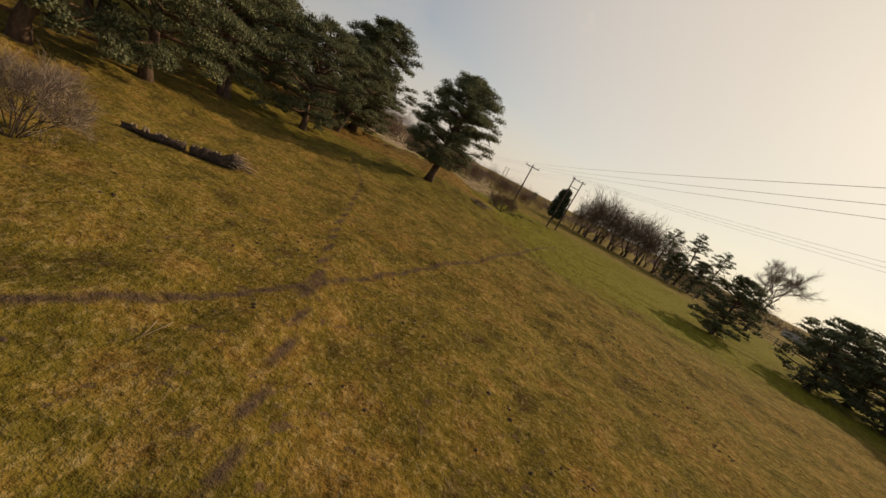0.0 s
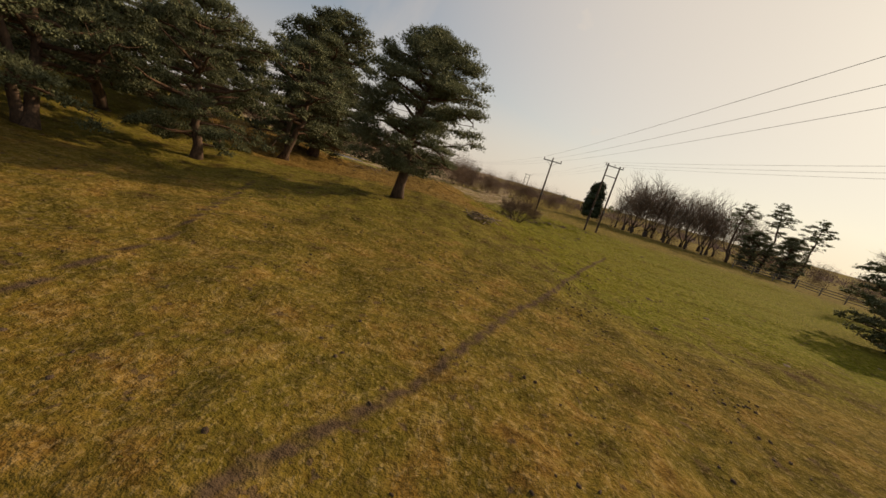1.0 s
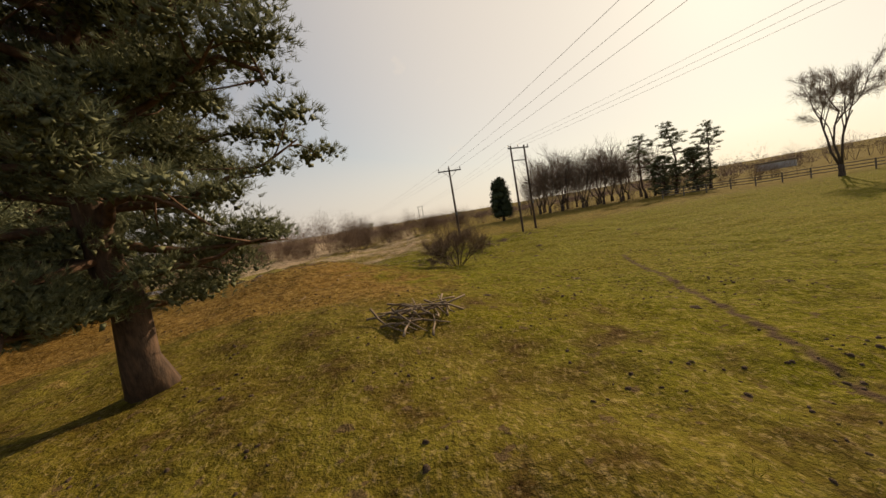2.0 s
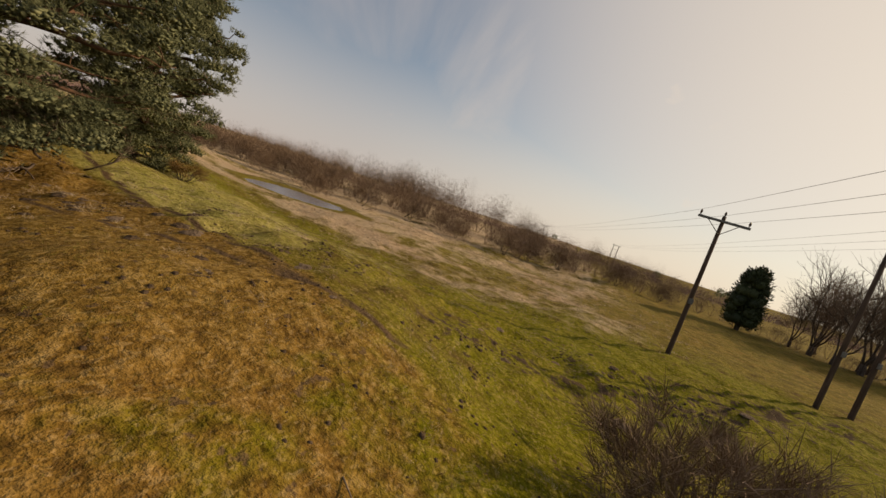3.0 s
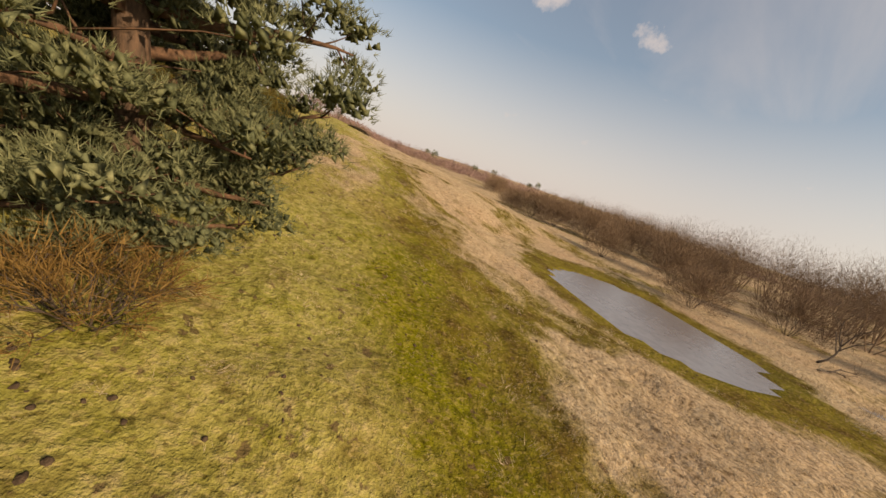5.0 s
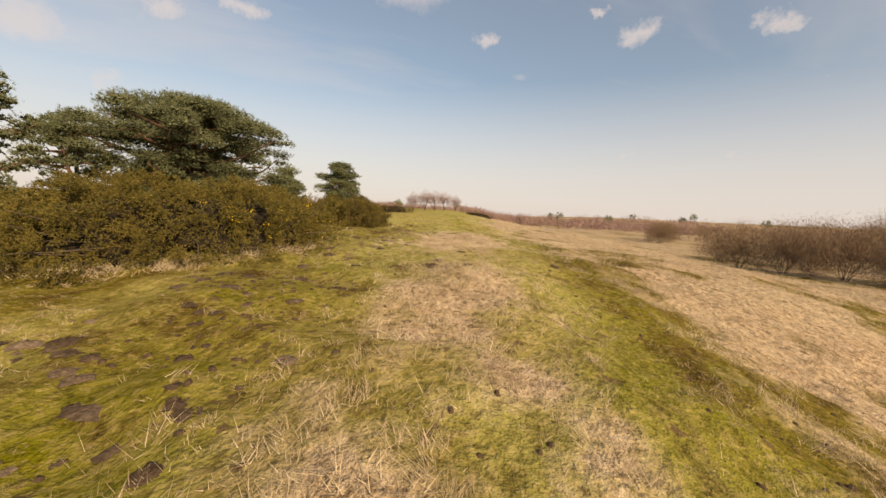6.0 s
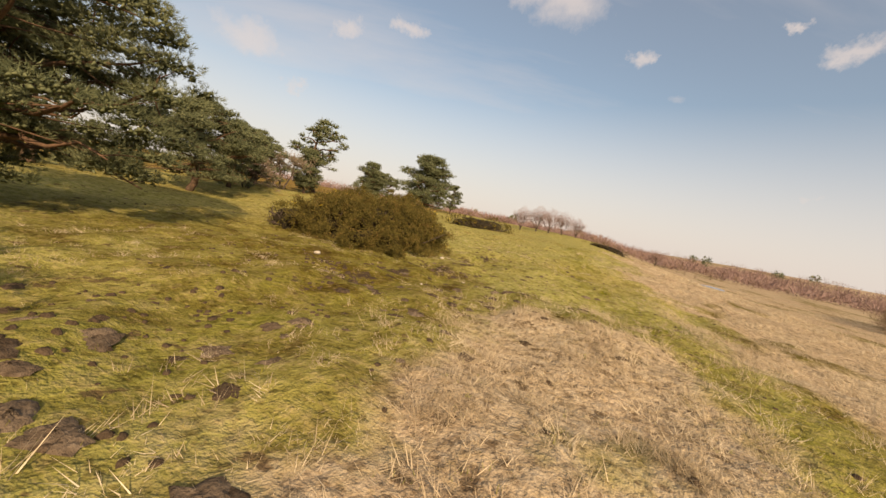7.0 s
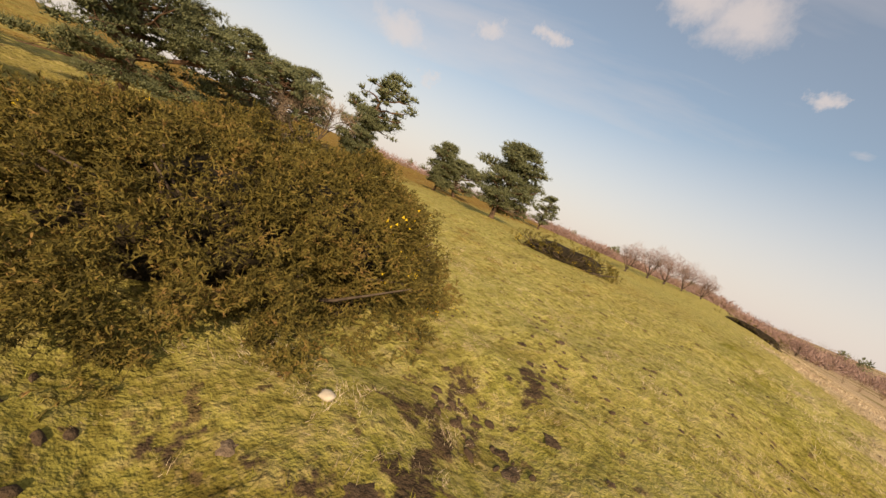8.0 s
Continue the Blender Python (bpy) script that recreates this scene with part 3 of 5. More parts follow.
# ---- the ground: one sheet out to the horizon ----
def build_ground():
    def lines(a, b, step, far):
        mid = np.arange(a, b + 1e-6, step)
        grow, w = [], step
        while (grow[-1] if grow else 0) < far:
            w *= 1.13
            grow.append((grow[-1] if grow else 0) + w)
        grow = np.array(grow)
        return np.concatenate([(a - grow)[::-1], mid, b + grow])

    xs, ys = lines(-66, 8, 0.25, 2600), lines(11, 70, 0.25, 2600)
    X, Y = np.meshgrid(xs, ys, indexing="ij")
    x, y = X.ravel(), Y.ravel()
    z = ground(x, y)
    nx, ny = len(xs), len(ys)
    i, j = np.meshgrid(np.arange(nx - 1), np.arange(ny - 1), indexing="ij")
    a = (i * ny + j).ravel()
    f = np.stack([a, a + ny, a + ny + 1, a + 1], 1)
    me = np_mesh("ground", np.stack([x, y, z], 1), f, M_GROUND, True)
    for key, val in zones(x, y).items():
        me.attributes.new(key, "FLOAT", "POINT").data.foreach_set("value", val.astype(np.float32))
    single("ground", me, "open heath of mossy turf, dead grass and bare trodden soil", "ground", kind="structure")


build_ground()


def build_pond():
    ang = np.linspace(0, 2 * np.pi, 64, endpoint=False)
    c, s = math.cos(POND[4]), math.sin(POND[4])
    u, v = POND[2] * 1.22 * np.cos(ang), POND[3] * 1.22 * np.sin(ang)
    rim = np.stack([POND[0] + c * u - s * v, POND[1] + s * u + c * v, np.full(64, POND_Z)], 1)
    verts = np.vstack([rim, [[POND[0], POND[1], POND_Z]]])
    k = np.arange(64)
    me = np_mesh("pond", verts, np.stack([k, (k + 1) % 64, np.full(64, 64)], 1), M_WATER, True)
    single("pond_water", me, "shallow wind-ruffled pond reflecting pale sky among dead grass", "water", kind="structure")
    ang = np.linspace(0, 2 * np.pi, 28, endpoint=False)
    px, py = -89.5 + 2.2 * np.cos(ang) * (1 + 0.2 * np.sin(3 * ang)), 70.8 + 1.0 * np.sin(ang)
    pz = float(ground(px, py).max()) + 0.02
    verts = np.vstack([np.stack([px, py, np.full(28, pz)], 1), [[-89.5, 70.8, pz]]])
    k = np.arange(28)
    single("puddle_water", np_mesh("puddle", verts, np.stack([k, (k + 1) % 28, np.full(28, 28)], 1), M_WATER, True), "small pale pool in far dead grass", "water", kind="structure")
    # the brook beside the willows
    pts = np.array(BROOK)
    t = np.linspace(0, len(pts) - 1, 60)
    bx, by = np.interp(t, range(len(pts)), pts[:, 0]), np.interp(t, range(len(pts)), pts[:, 1])
    d = np.stack([np.gradient(by), -np.gradient(bx)], 1)
    d /= np.linalg.norm(d, axis=1, keepdims=True)
    w = 0.35 + 0.25 * vnoise(bx, by, 4, 12)
    z = land(bx, by) - 0.36
    l = np.stack([bx + d[:, 0] * w, by + d[:, 1] * w, z], 1)
    r = np.stack([bx - d[:, 0] * w, by - d[:, 1] * w, z], 1)
    k = np.arange(59)
    me = np_mesh("brook", np.vstack([l, r]), np.stack([k, k + 60, k + 61, k + 1], 1), M_WATER, True)
    single("brook_water", me, "narrow muddy brook glinting below bare willows", "water", kind="structure")


build_pond()


# ---- pines ----
def curve_points(a, b, n, bend, rng):
    """n points from a to b that sway by bend."""
    a, b = np.asarray(a, float), np.asarray(b, float)
    t = np.linspace(0, 1, n)[:, None]
    sway = rng.normal(size=3) * bend
    kink = rng.normal(size=(n, 3)) * bend * 0.18
    kink[0] = 0
    return a + (b - a) * t + sway * np.sin(np.pi * t) + kink


def bead(level):
    bm = bmesh.new()
    bmesh.ops.create_icosphere(bm, subdivisions=level, radius=1.0)
    v, f = np.array([tuple(p.co) for p in bm.verts]), np.array([[p.index for p in q.verts] for q in bm.faces])
    bm.free()
    return v, f


BEAD_V, BEAD_F = bead(1)
TETRA_V = np.array([(1, 1, 1), (-1, -1, 1), (-1, 1, -1), (1, -1, -1)]) * 0.75
TETRA_F = np.array([(0, 1, 3), (0, 2, 1), (0, 3, 2), (1, 2, 3)])


def pine_meshes(seed, height, base, reach, trunk_r=0.22, lean=(0.0, 0.0), flat=0.5, limbs=30, gap=0.0, forks=1, full=1.0, layers=2):
    """A pine: bole, limbs that carry lumps of needles. base: where the crown begins; reach: its half width; flat: how dome-shaped it is."""
    rng = np.random.RandomState(seed)
    bole, wood, leaf = Heap(), Heap(), Heap()
    tops = []
    for k in range(forks):
        split = rng.normal(size=2) * (0.9 if forks > 1 else 0.12)
        foot = np.array([0.28 * k, 0.2 * k, -0.15])
        top = np.array([lean[0] + split[0], lean[1] + split[1], height * (0.86 if k else 0.9)])
        pts = curve_points(foot, top, 11, 0.18 + 0.02 * height, rng)
        r = trunk_r * (1 - 0.82 * np.linspace(0, 1, 11) ** 0.9) * (1 - 0.15 * k)
        r[0] *= 1.35
        bole.tube(pts, r, 9)
        tops.append(pts)
    lumps = []
    turn = rng.rand() * 6.28
    for n in range(limbs):
        u = (n + rng.rand() * 0.8) / limbs
        h = base + (height * 0.93 - base) * u
        pts = tops[n % forks]
        zz = pts[:, 2]
        start = np.array([np.interp(h, zz, pts[:, c]) for c in range(3)])
        # half width at this height
        if u < 0.3:
            w = 0.72 + 0.28 * (u / 0.3)
        else:
            w = (1 - ((u - 0.3) / 0.72) ** (1.2 + 2.2 * flat)) ** 0.75
        turn += 2.4 + rng.normal() * 0.35
        if gap and abs(((turn + math.pi) % 6.283) - math.pi) < 0.5 and rng.rand() < gap:
            continue
        out = reach * w * (0.76 + 0.28 * rng.rand())
        rise = out * (0.10 + 0.38 * u + rng.normal() * 0.10) - (0.22 * out if u < 0.2 else 0)
        end = start + np.array([math.cos(turn) * out, math.sin(turn) * out, rise])
        end[2] = max(end[2], 0.45)
        mid = np.array([lean[0] * 0.5, lean[1] * 0.5, height * 0.46])
        room = np.linalg.norm((end - mid) / np.array([reach * 0.95, reach * 0.95, height * 0.47]))
        if room > 1:
            end = mid + (end - mid) / room
        limb = curve_points(start, end, 7, 0.10 * out, rng)
        wood.tube(limb, np.linspace(0.035 + 0.022 * out, 0.015, 7), 5)
        count = max(2, int(1.2 + out * 1.45 * full))
        for m in range(count):
            s = 0.32 + 0.68 * (m + rng.rand() * 0.7) / count
            at = np.array([np.interp(s, np.linspace(0, 1, 7), limb[:, c]) for c in range(3)])
            side = rng.normal(size=3) * np.array([0.26, 0.26, 0.13]) * out * (1.15 - 0.5 * s)
            tip = at + side + np.array([0, 0, 0.12])
            room = np.linalg.norm((tip - mid) / np.array([reach * 0.98, reach * 0.98, height * 0.5]))
            if room > 1:
                tip = mid + (tip - mid) / room
            tip[2] = max(tip[2], 0.4)
            wood.tube(curve_points(at, tip, 4, 0.06, rng), np.linspace(0.022, 0.008, 4), 3)
            lumps.append((tip, (0.40 + 0.30 * rng.rand()) * (0.75 + 0.09 * reach)))
    for _ in range(int(6 * full)):
        tip = np.array([lean[0], lean[1], height * 0.93]) + rng.normal(size=3) * np.array([0.34, 0.34, 0.10]) * (0.6 + flat * 0.8)
        lumps.append((tip, 0.42))
    P, A = [], []
    for c, r in lumps:
        # a spray is a flat heap of small bristling shoots
        n, fat = int({3: 40, 2: 30, 1: 18}[layers] * (r / 0.5) ** 2 * min(full, 1.0)), {3: 0.046, 2: 0.058, 1: 0.085}[layers]
        d = rng.normal(size=(n, 3))
        d /= np.linalg.norm(d, axis=1, keepdims=True)
        d[:, 2] = np.where(d[:, 2] < -0.25, -d[:, 2] * 0.8, d[:, 2])
        p = c + d * (r * (0.12 + 0.62 * rng.rand(n) ** 0.6))[:, None] * np.array([1.05, 1.05, 0.72])
        shoot = TETRA_V[None] * rng.uniform(0.5, 1.5, (n, 4, 1)) * rng.uniform(0.7, 1.3, (n, 1, 1)) * fat + rng.normal(size=(n, 4, 3)) * fat * 0.4 + p[:, None]
        leaf.add(shoot.reshape(-1, 3), (TETRA_F[None] + 4 * np.arange(n)[:, None, None]).reshape(-1, 3))
        n = int({3: 60, 2: 34, 1: 14}[layers] * (r / 0.5) ** 2 * min(full, 1.0))
        d = rng.normal(size=(n, 3))
        d /= np.linalg.norm(d, axis=1, keepdims=True)
        d[:, 2] = np.where(d[:, 2] < -0.25, -d[:, 2] * 0.8, d[:, 2])
        p = c + d * (r * (0.50 + 0.5 * rng.rand(n) ** 0.7))[:, None] * np.array([1.05, 1.05, 0.72])
        ax = d * np.array([0.9, 0.9, 0.6]) + np.array([0, 0, 0.5])
        for _ in range({3: 8, 2: 6, 1: 5}[layers]):
            P.append(p + rng.normal(size=p.shape) * 0.015)
            A.append(ax + rng.normal(size=p.shape) * 0.5)
    P, A = np.concatenate(P), np.concatenate(A)
    thick = {3: 1.0, 2: 1.25, 1: 1.7}[layers]
    v, f = blades(P, A, rng.uniform(0.09, 0.17, len(P)) * thick, rng.uniform(0.010, 0.016, len(P)) * thick, rng)
    leaf.add(v, f)
    return bole.mesh("trunk", M_BARK, True), wood.mesh("limbs", M_LIMB, True), leaf.mesh("crown", M_NEEDLE)


def plant_pine(at, meshes, label, turn=0.0, size=1.0, group="pines of the heath", sink=0.0, tall=1.0):
    tree = thing("pine_tree", label, "tree", group)
    part("trunk", meshes[0], tree)
    part("bough_frame", meshes[1], tree)
    part("crown", meshes[2], tree)
    tree.matrix_world = Matrix.Translation((at[0], at[1], gz(*at) - sink)) @ Matrix.Rotation(turn, 4, "Z") @ Matrix.Diagonal((size, size, size * tall, 1))
    return tree


LONE = pine_meshes(3, 9.7, 1.6, 3.45, 0.33, (0.35, -0.3), 0.6, 56, full=1.35, layers=3)
TWIN = pine_meshes(5, 8.6, 1.6, 4.0, 0.27, (0.2, 0.3), 0.5, 34, forks=2)
BROAD = pine_meshes(8, 6.6, 1.2, 4.6, 0.30, (0.3, -0.2), 0.85, 38, full=1.0, layers=1)
DOMED = pine_meshes(8, 6.6, 1.2, 4.6, 0.30, (0.3, -0.2), 0.85, 44, full=1.25, layers=3)
DOMED_FAR = pine_meshes(8, 6.6, 1.2, 4.6, 0.30, (0.3, -0.2), 0.85, 40, full=1.1, layers=2)
SKIRT = pine_meshes(13, 9.8, 0.9, 4.3, 0.30, (0.4, 0.5), 0.5, 42, full=1.1)
DENSE = pine_meshes(13, 12.2, 0.5, 3.9, 0.34, (0.3, 0.3), 0.95, 78, full=1.35, layers=2)
SKIRT_FAR = pine_meshes(13, 9.8, 0.9, 4.3, 0.30, (0.4, 0.5), 0.5, 42, full=0.9, layers=1)
TWIN_FAR = pine_meshes(5, 8.6, 1.6, 4.0, 0.27, (0.2, 0.3), 0.5, 34, forks=2, layers=1)
OPEN = pine_meshes(21, 7.0, 2.6, 2.7, 0.22, (0.5, 0.2), 0.8, 20, full=0.9, layers=1)
SMALL = pine_meshes(34, 5.0, 0.7, 1.9, 0.15, (0.1, 0.1), 0.45, 26, layers=1)
STOUT = pine_meshes(36, 5.0, 0.6, 1.9, 0.15, (0.1, 0.0), 0.6, 44, full=1.5, layers=2)
FIR = pine_meshes(14, 9.8, 0.5, 4.0, 0.28, (0.2, 0.2), 0.6, 54, full=1.0, layers=1)
TALL = pine_meshes(55, 14.0, 7.5, 3.4, 0.28, (0.6, 0.3), 0.9, 18, full=0.8, layers=1)

plant_pine((-11.3, 41.6), LONE, "tall dark green pine standing alone on mossy turf", 0.0, tall=0.93)
plant_pine((-22.7, 47.8), TWIN, "twin-stemmed dark pine casting a long shadow", 0.4, 1.03)
plant_pine((-21.0, 38.2), SKIRT, "broad dark pine with boughs down to the turf", 1.9, 0.82)
plant_pine((-23.6, 33.2), TWIN, "dark spreading pine in the row at the field's edge", 2.6, 0.95)
plant_pine((-23.2, 27.4), SKIRT, "dense dark pine with low boughs beside a fallen log", 3.7, 0.85)
plant_pine((-23.6, 23.0), SKIRT_FAR, "dark pine at the end of the row by the log", 5.1, 0.9)
plant_pine((-28.5, 29.5), TWIN_FAR, "dark pine behind the row at the field's edge", 2.2, 0.95)
plant_pine((-29, 40), BROAD, "wide pine in shade behind the row", 1.1, 1.2)
plant_pine((-26.8, 59.1), DENSE, "sunlit green pine with a dead bush at its foot", 5.2, 0.84, sink=0.7, tall=1.12)
plant_pine((-22.9, 52.7), DENSE, "green pine with bare dead lower boughs on the heath", 0.8, 1.2, tall=0.85)
plant_pine((-31.5, 49), BROAD, "wide pine in the grove behind the bank", 2.8, 1.1)
plant_pine((-48.2, 50.4), DOMED, "wide domed pine behind a flowering gorse bank", 0.6, 0.86, tall=0.87)
plant_pine((-44.5, 44.5), SKIRT_FAR, "dark pine crowding behind a wide domed one", 2.9, 0.58)
plant_pine((-57.0, 42.4), DOMED_FAR, "broad pine with a short stout trunk on grass", 3.9, 0.66, tall=1.0)
plant_pine((-60.6, 40.0), SKIRT_FAR, "dark pine in the grove beyond the gorse", 1.0, 0.42)
plant_pine((-63.6, 37.6), BROAD, "pine with several dark stems in a shady grove", 5.0, 0.56)
plant_pine((-66.2, 35.0), TWIN_FAR, "pine in the grove on the rising heath", 4.1, 0.5)
plant_pine((-71.0, 36.4), OPEN, "open-crowned pine with bare lower stem", 0.4, 0.93)
plant_pine((-69.2, 37.2), STOUT, "small rounded pine below an open-crowned one", 2.4, 0.75)
plant_pine((-77.6, 37.4), STOUT, "small rounded pine on the rising heath", 0.1, 0.82)
plant_pine((-76.3, 44.6), STOUT, "small dense pine standing alone on pale turf", 1.6, 1.3, tall=0.82)
plant_pine((-40.0, 43.0), TWIN_FAR, "pine at the shaded edge of the grove", 0.9, 0.62)
plant_pine((-34.5, 45), SKIRT_FAR, "dense pine in the shaded grove", 2.0, 0.6)
plant_pine((-52.5, 39.6), TWIN_FAR, "tall pine at the back of the grove", 4.4, 0.62)
plant_pine((-86.0, 33.0), BROAD, "distant pine on the heath's crest", 1.0, 0.6)
plant_pine((-98.0, 38.0), SMALL, "distant low pine on the heath's crest", 3.0, 0.9)
for at, turn, size in (((18.6, 45.6), 0.3, 0.66), ((25.5, 42.1), 1.4, 0.72), ((27.8, 38.0), 2.8, 0.74), ((30.5, 43.5), 4.4, 0.8), ((32.0, 35.0), 5.2, 0.8)):
    plant_pine(at, FIR, "dark shaded conifer with boughs to the ground", turn, size * 1.15, "conifers at the sunward edge", tall=0.85)
for at, turn, size in (((37.5, 96.5), 0.3, 0.85), ((42.5, 95.5), 1.9, 0.95), ((47.0, 93.0), 4.0, 0.85)):
    plant_pine(at, TALL, "tall bare-stemmed pine against the bright sky", turn, size, "tall pines by the paddock")
plant_pine((40.5, 95.5), FIR, "dark evergreen below taller pines", 0.7, 0.75, "tall pines by the paddock")
plant_pine((45, 93.5), FIR, "dark evergreen below taller pines", 2.7, 0.8, "tall pines by the paddock")


# ---- leafless trees and shrubs ----
def bare_meshes(seed, height, spread, stems, levels=3, twig_w=0.03, stem_r=0.08, twigs=900, start=0.0, droop=0.0, sides=5, dome=None, skirt=0.3):
    """A leafless shrub or tree: stems that fork, ending in sprays of fine twigs."""
    rng = np.random.RandomState(seed)
    wood, fine = Heap(), Heap()
    ends = []

    def grow(a, d, length, r, level):
        b = a + d * length
        m = 5 if level < 2 and sides > 3 else 3
        pts = curve_points(a, b, m, 0.07 * length, rng)
        wood.tube(pts, np.linspace(r, r * 0.55, m), sides if level < 2 else 3)
        if level >= levels:
            ends.append((pts, d, length))
            return
        for _ in range(3 if level else 4):
            s = 0.45 + 0.55 * rng.rand()
            at = np.array([np.interp(s, np.linspace(0, 1, m), pts[:, c]) for c in range(3)])
            nd = d + rng.normal(size=3) * 0.48 + np.array([0, 0, 0.12 - droop * level])
            nd /= np.linalg.norm(nd)
            grow(at, nd, length * (0.50 + 0.25 * rng.rand()), r * 0.5, level + 1)

    for k in range(stems):
        ang = 6.283 * (k + rng.rand() * 0.6) / stems
        lean = spread * (0.25 + 0.75 * rng.rand()) if stems > 1 else 0.06
        d = np.array([math.cos(ang) * lean, math.sin(ang) * lean, 1.0])
        d /= np.linalg.norm(d)
        foot = np.array([math.cos(ang) * 0.12 * (stems > 1), math.sin(ang) * 0.12 * (stems > 1), -0.1])
        if start:
            neck = foot + np.array([0, 0, start])
            wood.tube(curve_points(foot, neck, 5, 0.05 * start, rng), np.linspace(stem_r * 1.5, stem_r, 5), 7)
            foot = neck
        grow(foot, d, height * 0.55, stem_r, 0)
    per = max(2, twigs // max(1, len(ends)))
    P, A, Ln = [], [], []
    for pts, d, length in ends:
        s = rng.rand(per)
        k = len(pts) - 1
        i = np.minimum((s * k).astype(int), k - 1)
        P.append(pts[i] + (pts[i + 1] - pts[i]) * (s * k - i)[:, None] + rng.normal(size=(per, 3)) * 0.11 * length)
        A.append(d + rng.normal(size=(per, 3)) * 0.55 + np.array([0, 0, 0.15]))
        Ln.append(rng.uniform(0.5, 1.2, per) * min(0.95, max(0.35, length * 0.7)))
    P, A, Ln = np.concatenate(P), np.concatenate(A), np.concatenate(Ln)
    if dome:
        # fine shoots that fill a rounded crown
        wide, high = dome
        n = twigs
        q = rng.normal(size=(n, 3))
        q /= np.linalg.norm(q, axis=1, keepdims=True)
        q[:, 2] = np.where(q[:, 2] < -skirt, -q[:, 2], q[:, 2])
        lump = 0.74 + 0.55 * vnoise(q[:, 0] * 2 + seed, q[:, 1] * 2 + q[:, 2] * 1.5, 0.7, 3)
        P = np.array([0, 0, high * 0.42]) + q * np.array([wide, wide, high * 0.56]) * (lump * rng.rand(n) ** 0.55)[:, None]
        A = q * [0.8, 0.8, 0.5] + [0, 0, 0.7] + rng.normal(size=(n, 3)) * 0.3
        Ln = rng.uniform(0.22, 0.5, n)
    v, f = blades(P, A, Ln, twig_w * rng.uniform(0.6, 1.3, len(P)), rng)
    fine.add(v, f)
    return wood, fine


def plant_bare(at, heaps, name, label, category, group, turn=0.0, size=1.0, tall=1.0, twig=None, cache={}):
    key = (id(heaps), id(twig))
    if key not in cache:
        cache[key] = (heaps[0].mesh("stems", M_STEM, True), heaps[1].mesh("twigs", twig or M_TWIG))
    stems, twigs = cache[key]
    tree = thing(name, label, category, group)
    part("stem_frame", stems, tree)
    part("twig_spray", twigs, tree)
    tree.matrix_world = Matrix.Translation((at[0], at[1], gz(*at))) @ Matrix.Rotation(turn, 4, "Z") @ Matrix.Diagonal((size, size, size * tall, 1))
    return tree


WILLOWS = [bare_meshes(60 + k, 2.5, 0.95, 10, 1, 0.022, 0.024, 9000, dome=(2.9, 3.9), skirt=0.8) for k in range(3)]
ALDERS = [bare_meshes(70 + k, 9.0, 0.35, 3, 3, 0.030, 0.10, 5600, 1.2, dome=(2.5, 9.4)) for k in range(3)]
OAK = bare_meshes(80, 10.0, 0.34, 3, 3, 0.024, 0.13, 7000, 1.4)
DOME = bare_meshes(81, 6.0, 0.8, 4, 2, 0.06, 0.12, 3200, 0.8, dome=(3.4, 7.4))
NEARBUSH = bare_meshes(90, 1.7, 1.0, 16, 3, 0.009, 0.018, 9000)
THORN = bare_meshes(95, 2.6, 0.7, 5, 3, 0.02, 0.05, 1500)

rng = np.random.RandomState(4)
plant_bare((-3.9, 54.3), NEARBUSH, "leafless_bush", "twiggy leafless bush on rough grass", "bush", "", 0.3, 1.25)
plant_bare((-65.3, 38.9), THORN, "thorn_bush", "leafless brown thorn bush beside pines", "bush", "thorns on the heath", 0.3, 1.1, 1.0, M_TWIG_PALE)
plant_bare((-62.0, 39.6), THORN, "thorn_bush", "leafless brown thorn bush beside pines", "bush", "thorns on the heath", 2.3, 0.9, 1.0, M_TWIG_PALE)
plant_bare((-16.2, 17.6), NEARBUSH, "sapling_tree", "pale wispy leafless sapling at the edge of turf", "tree", "", 1.0, 0.8, 1.2, M_TWIG_PALE)
for at, size in (((-21.8, 92.6), 0.62), ((-16.2, 97.4), 0.95), ((-25.2, 95.6), 0.8), ((-9.5, 106.0), 0.95), ((-37.0, 83.5), 0.7), ((-44.0, 89.0), 0.9), ((-36.8, 92.0), 0.9), ((-30.0, 95.0), 0.9), ((-47.5, 84.5), 0.75), ((-1.0, 109.0), 0.9), ((5.5, 111.0), 0.7), ((-14.0, 104.0), 1.0), ((-70.3, 85.2), 0.85), ((-68.3, 87.4), 0.95), ((-65.6, 89.8), 1.05), ((-62.3, 93.2), 1.1), ((-58.6, 96.5), 1.1), ((-54.4, 99.0), 1.1), ((-72.6, 92.5), 0.95), ((-49.7, 99.5), 1.0), ((-77.0, 87.5), 0.8), ((-110.0, 96.0), 1.0), ((-116.0, 99.0), 1.1), ((-122.0, 103.0), 1.1)):
    plant_bare(at, WILLOWS[rng.randint(3)], "willow_bush", "leafless brown willow bush in pale dead grass", "bush", "willows of the valley", rng.rand() * 6.28, size)
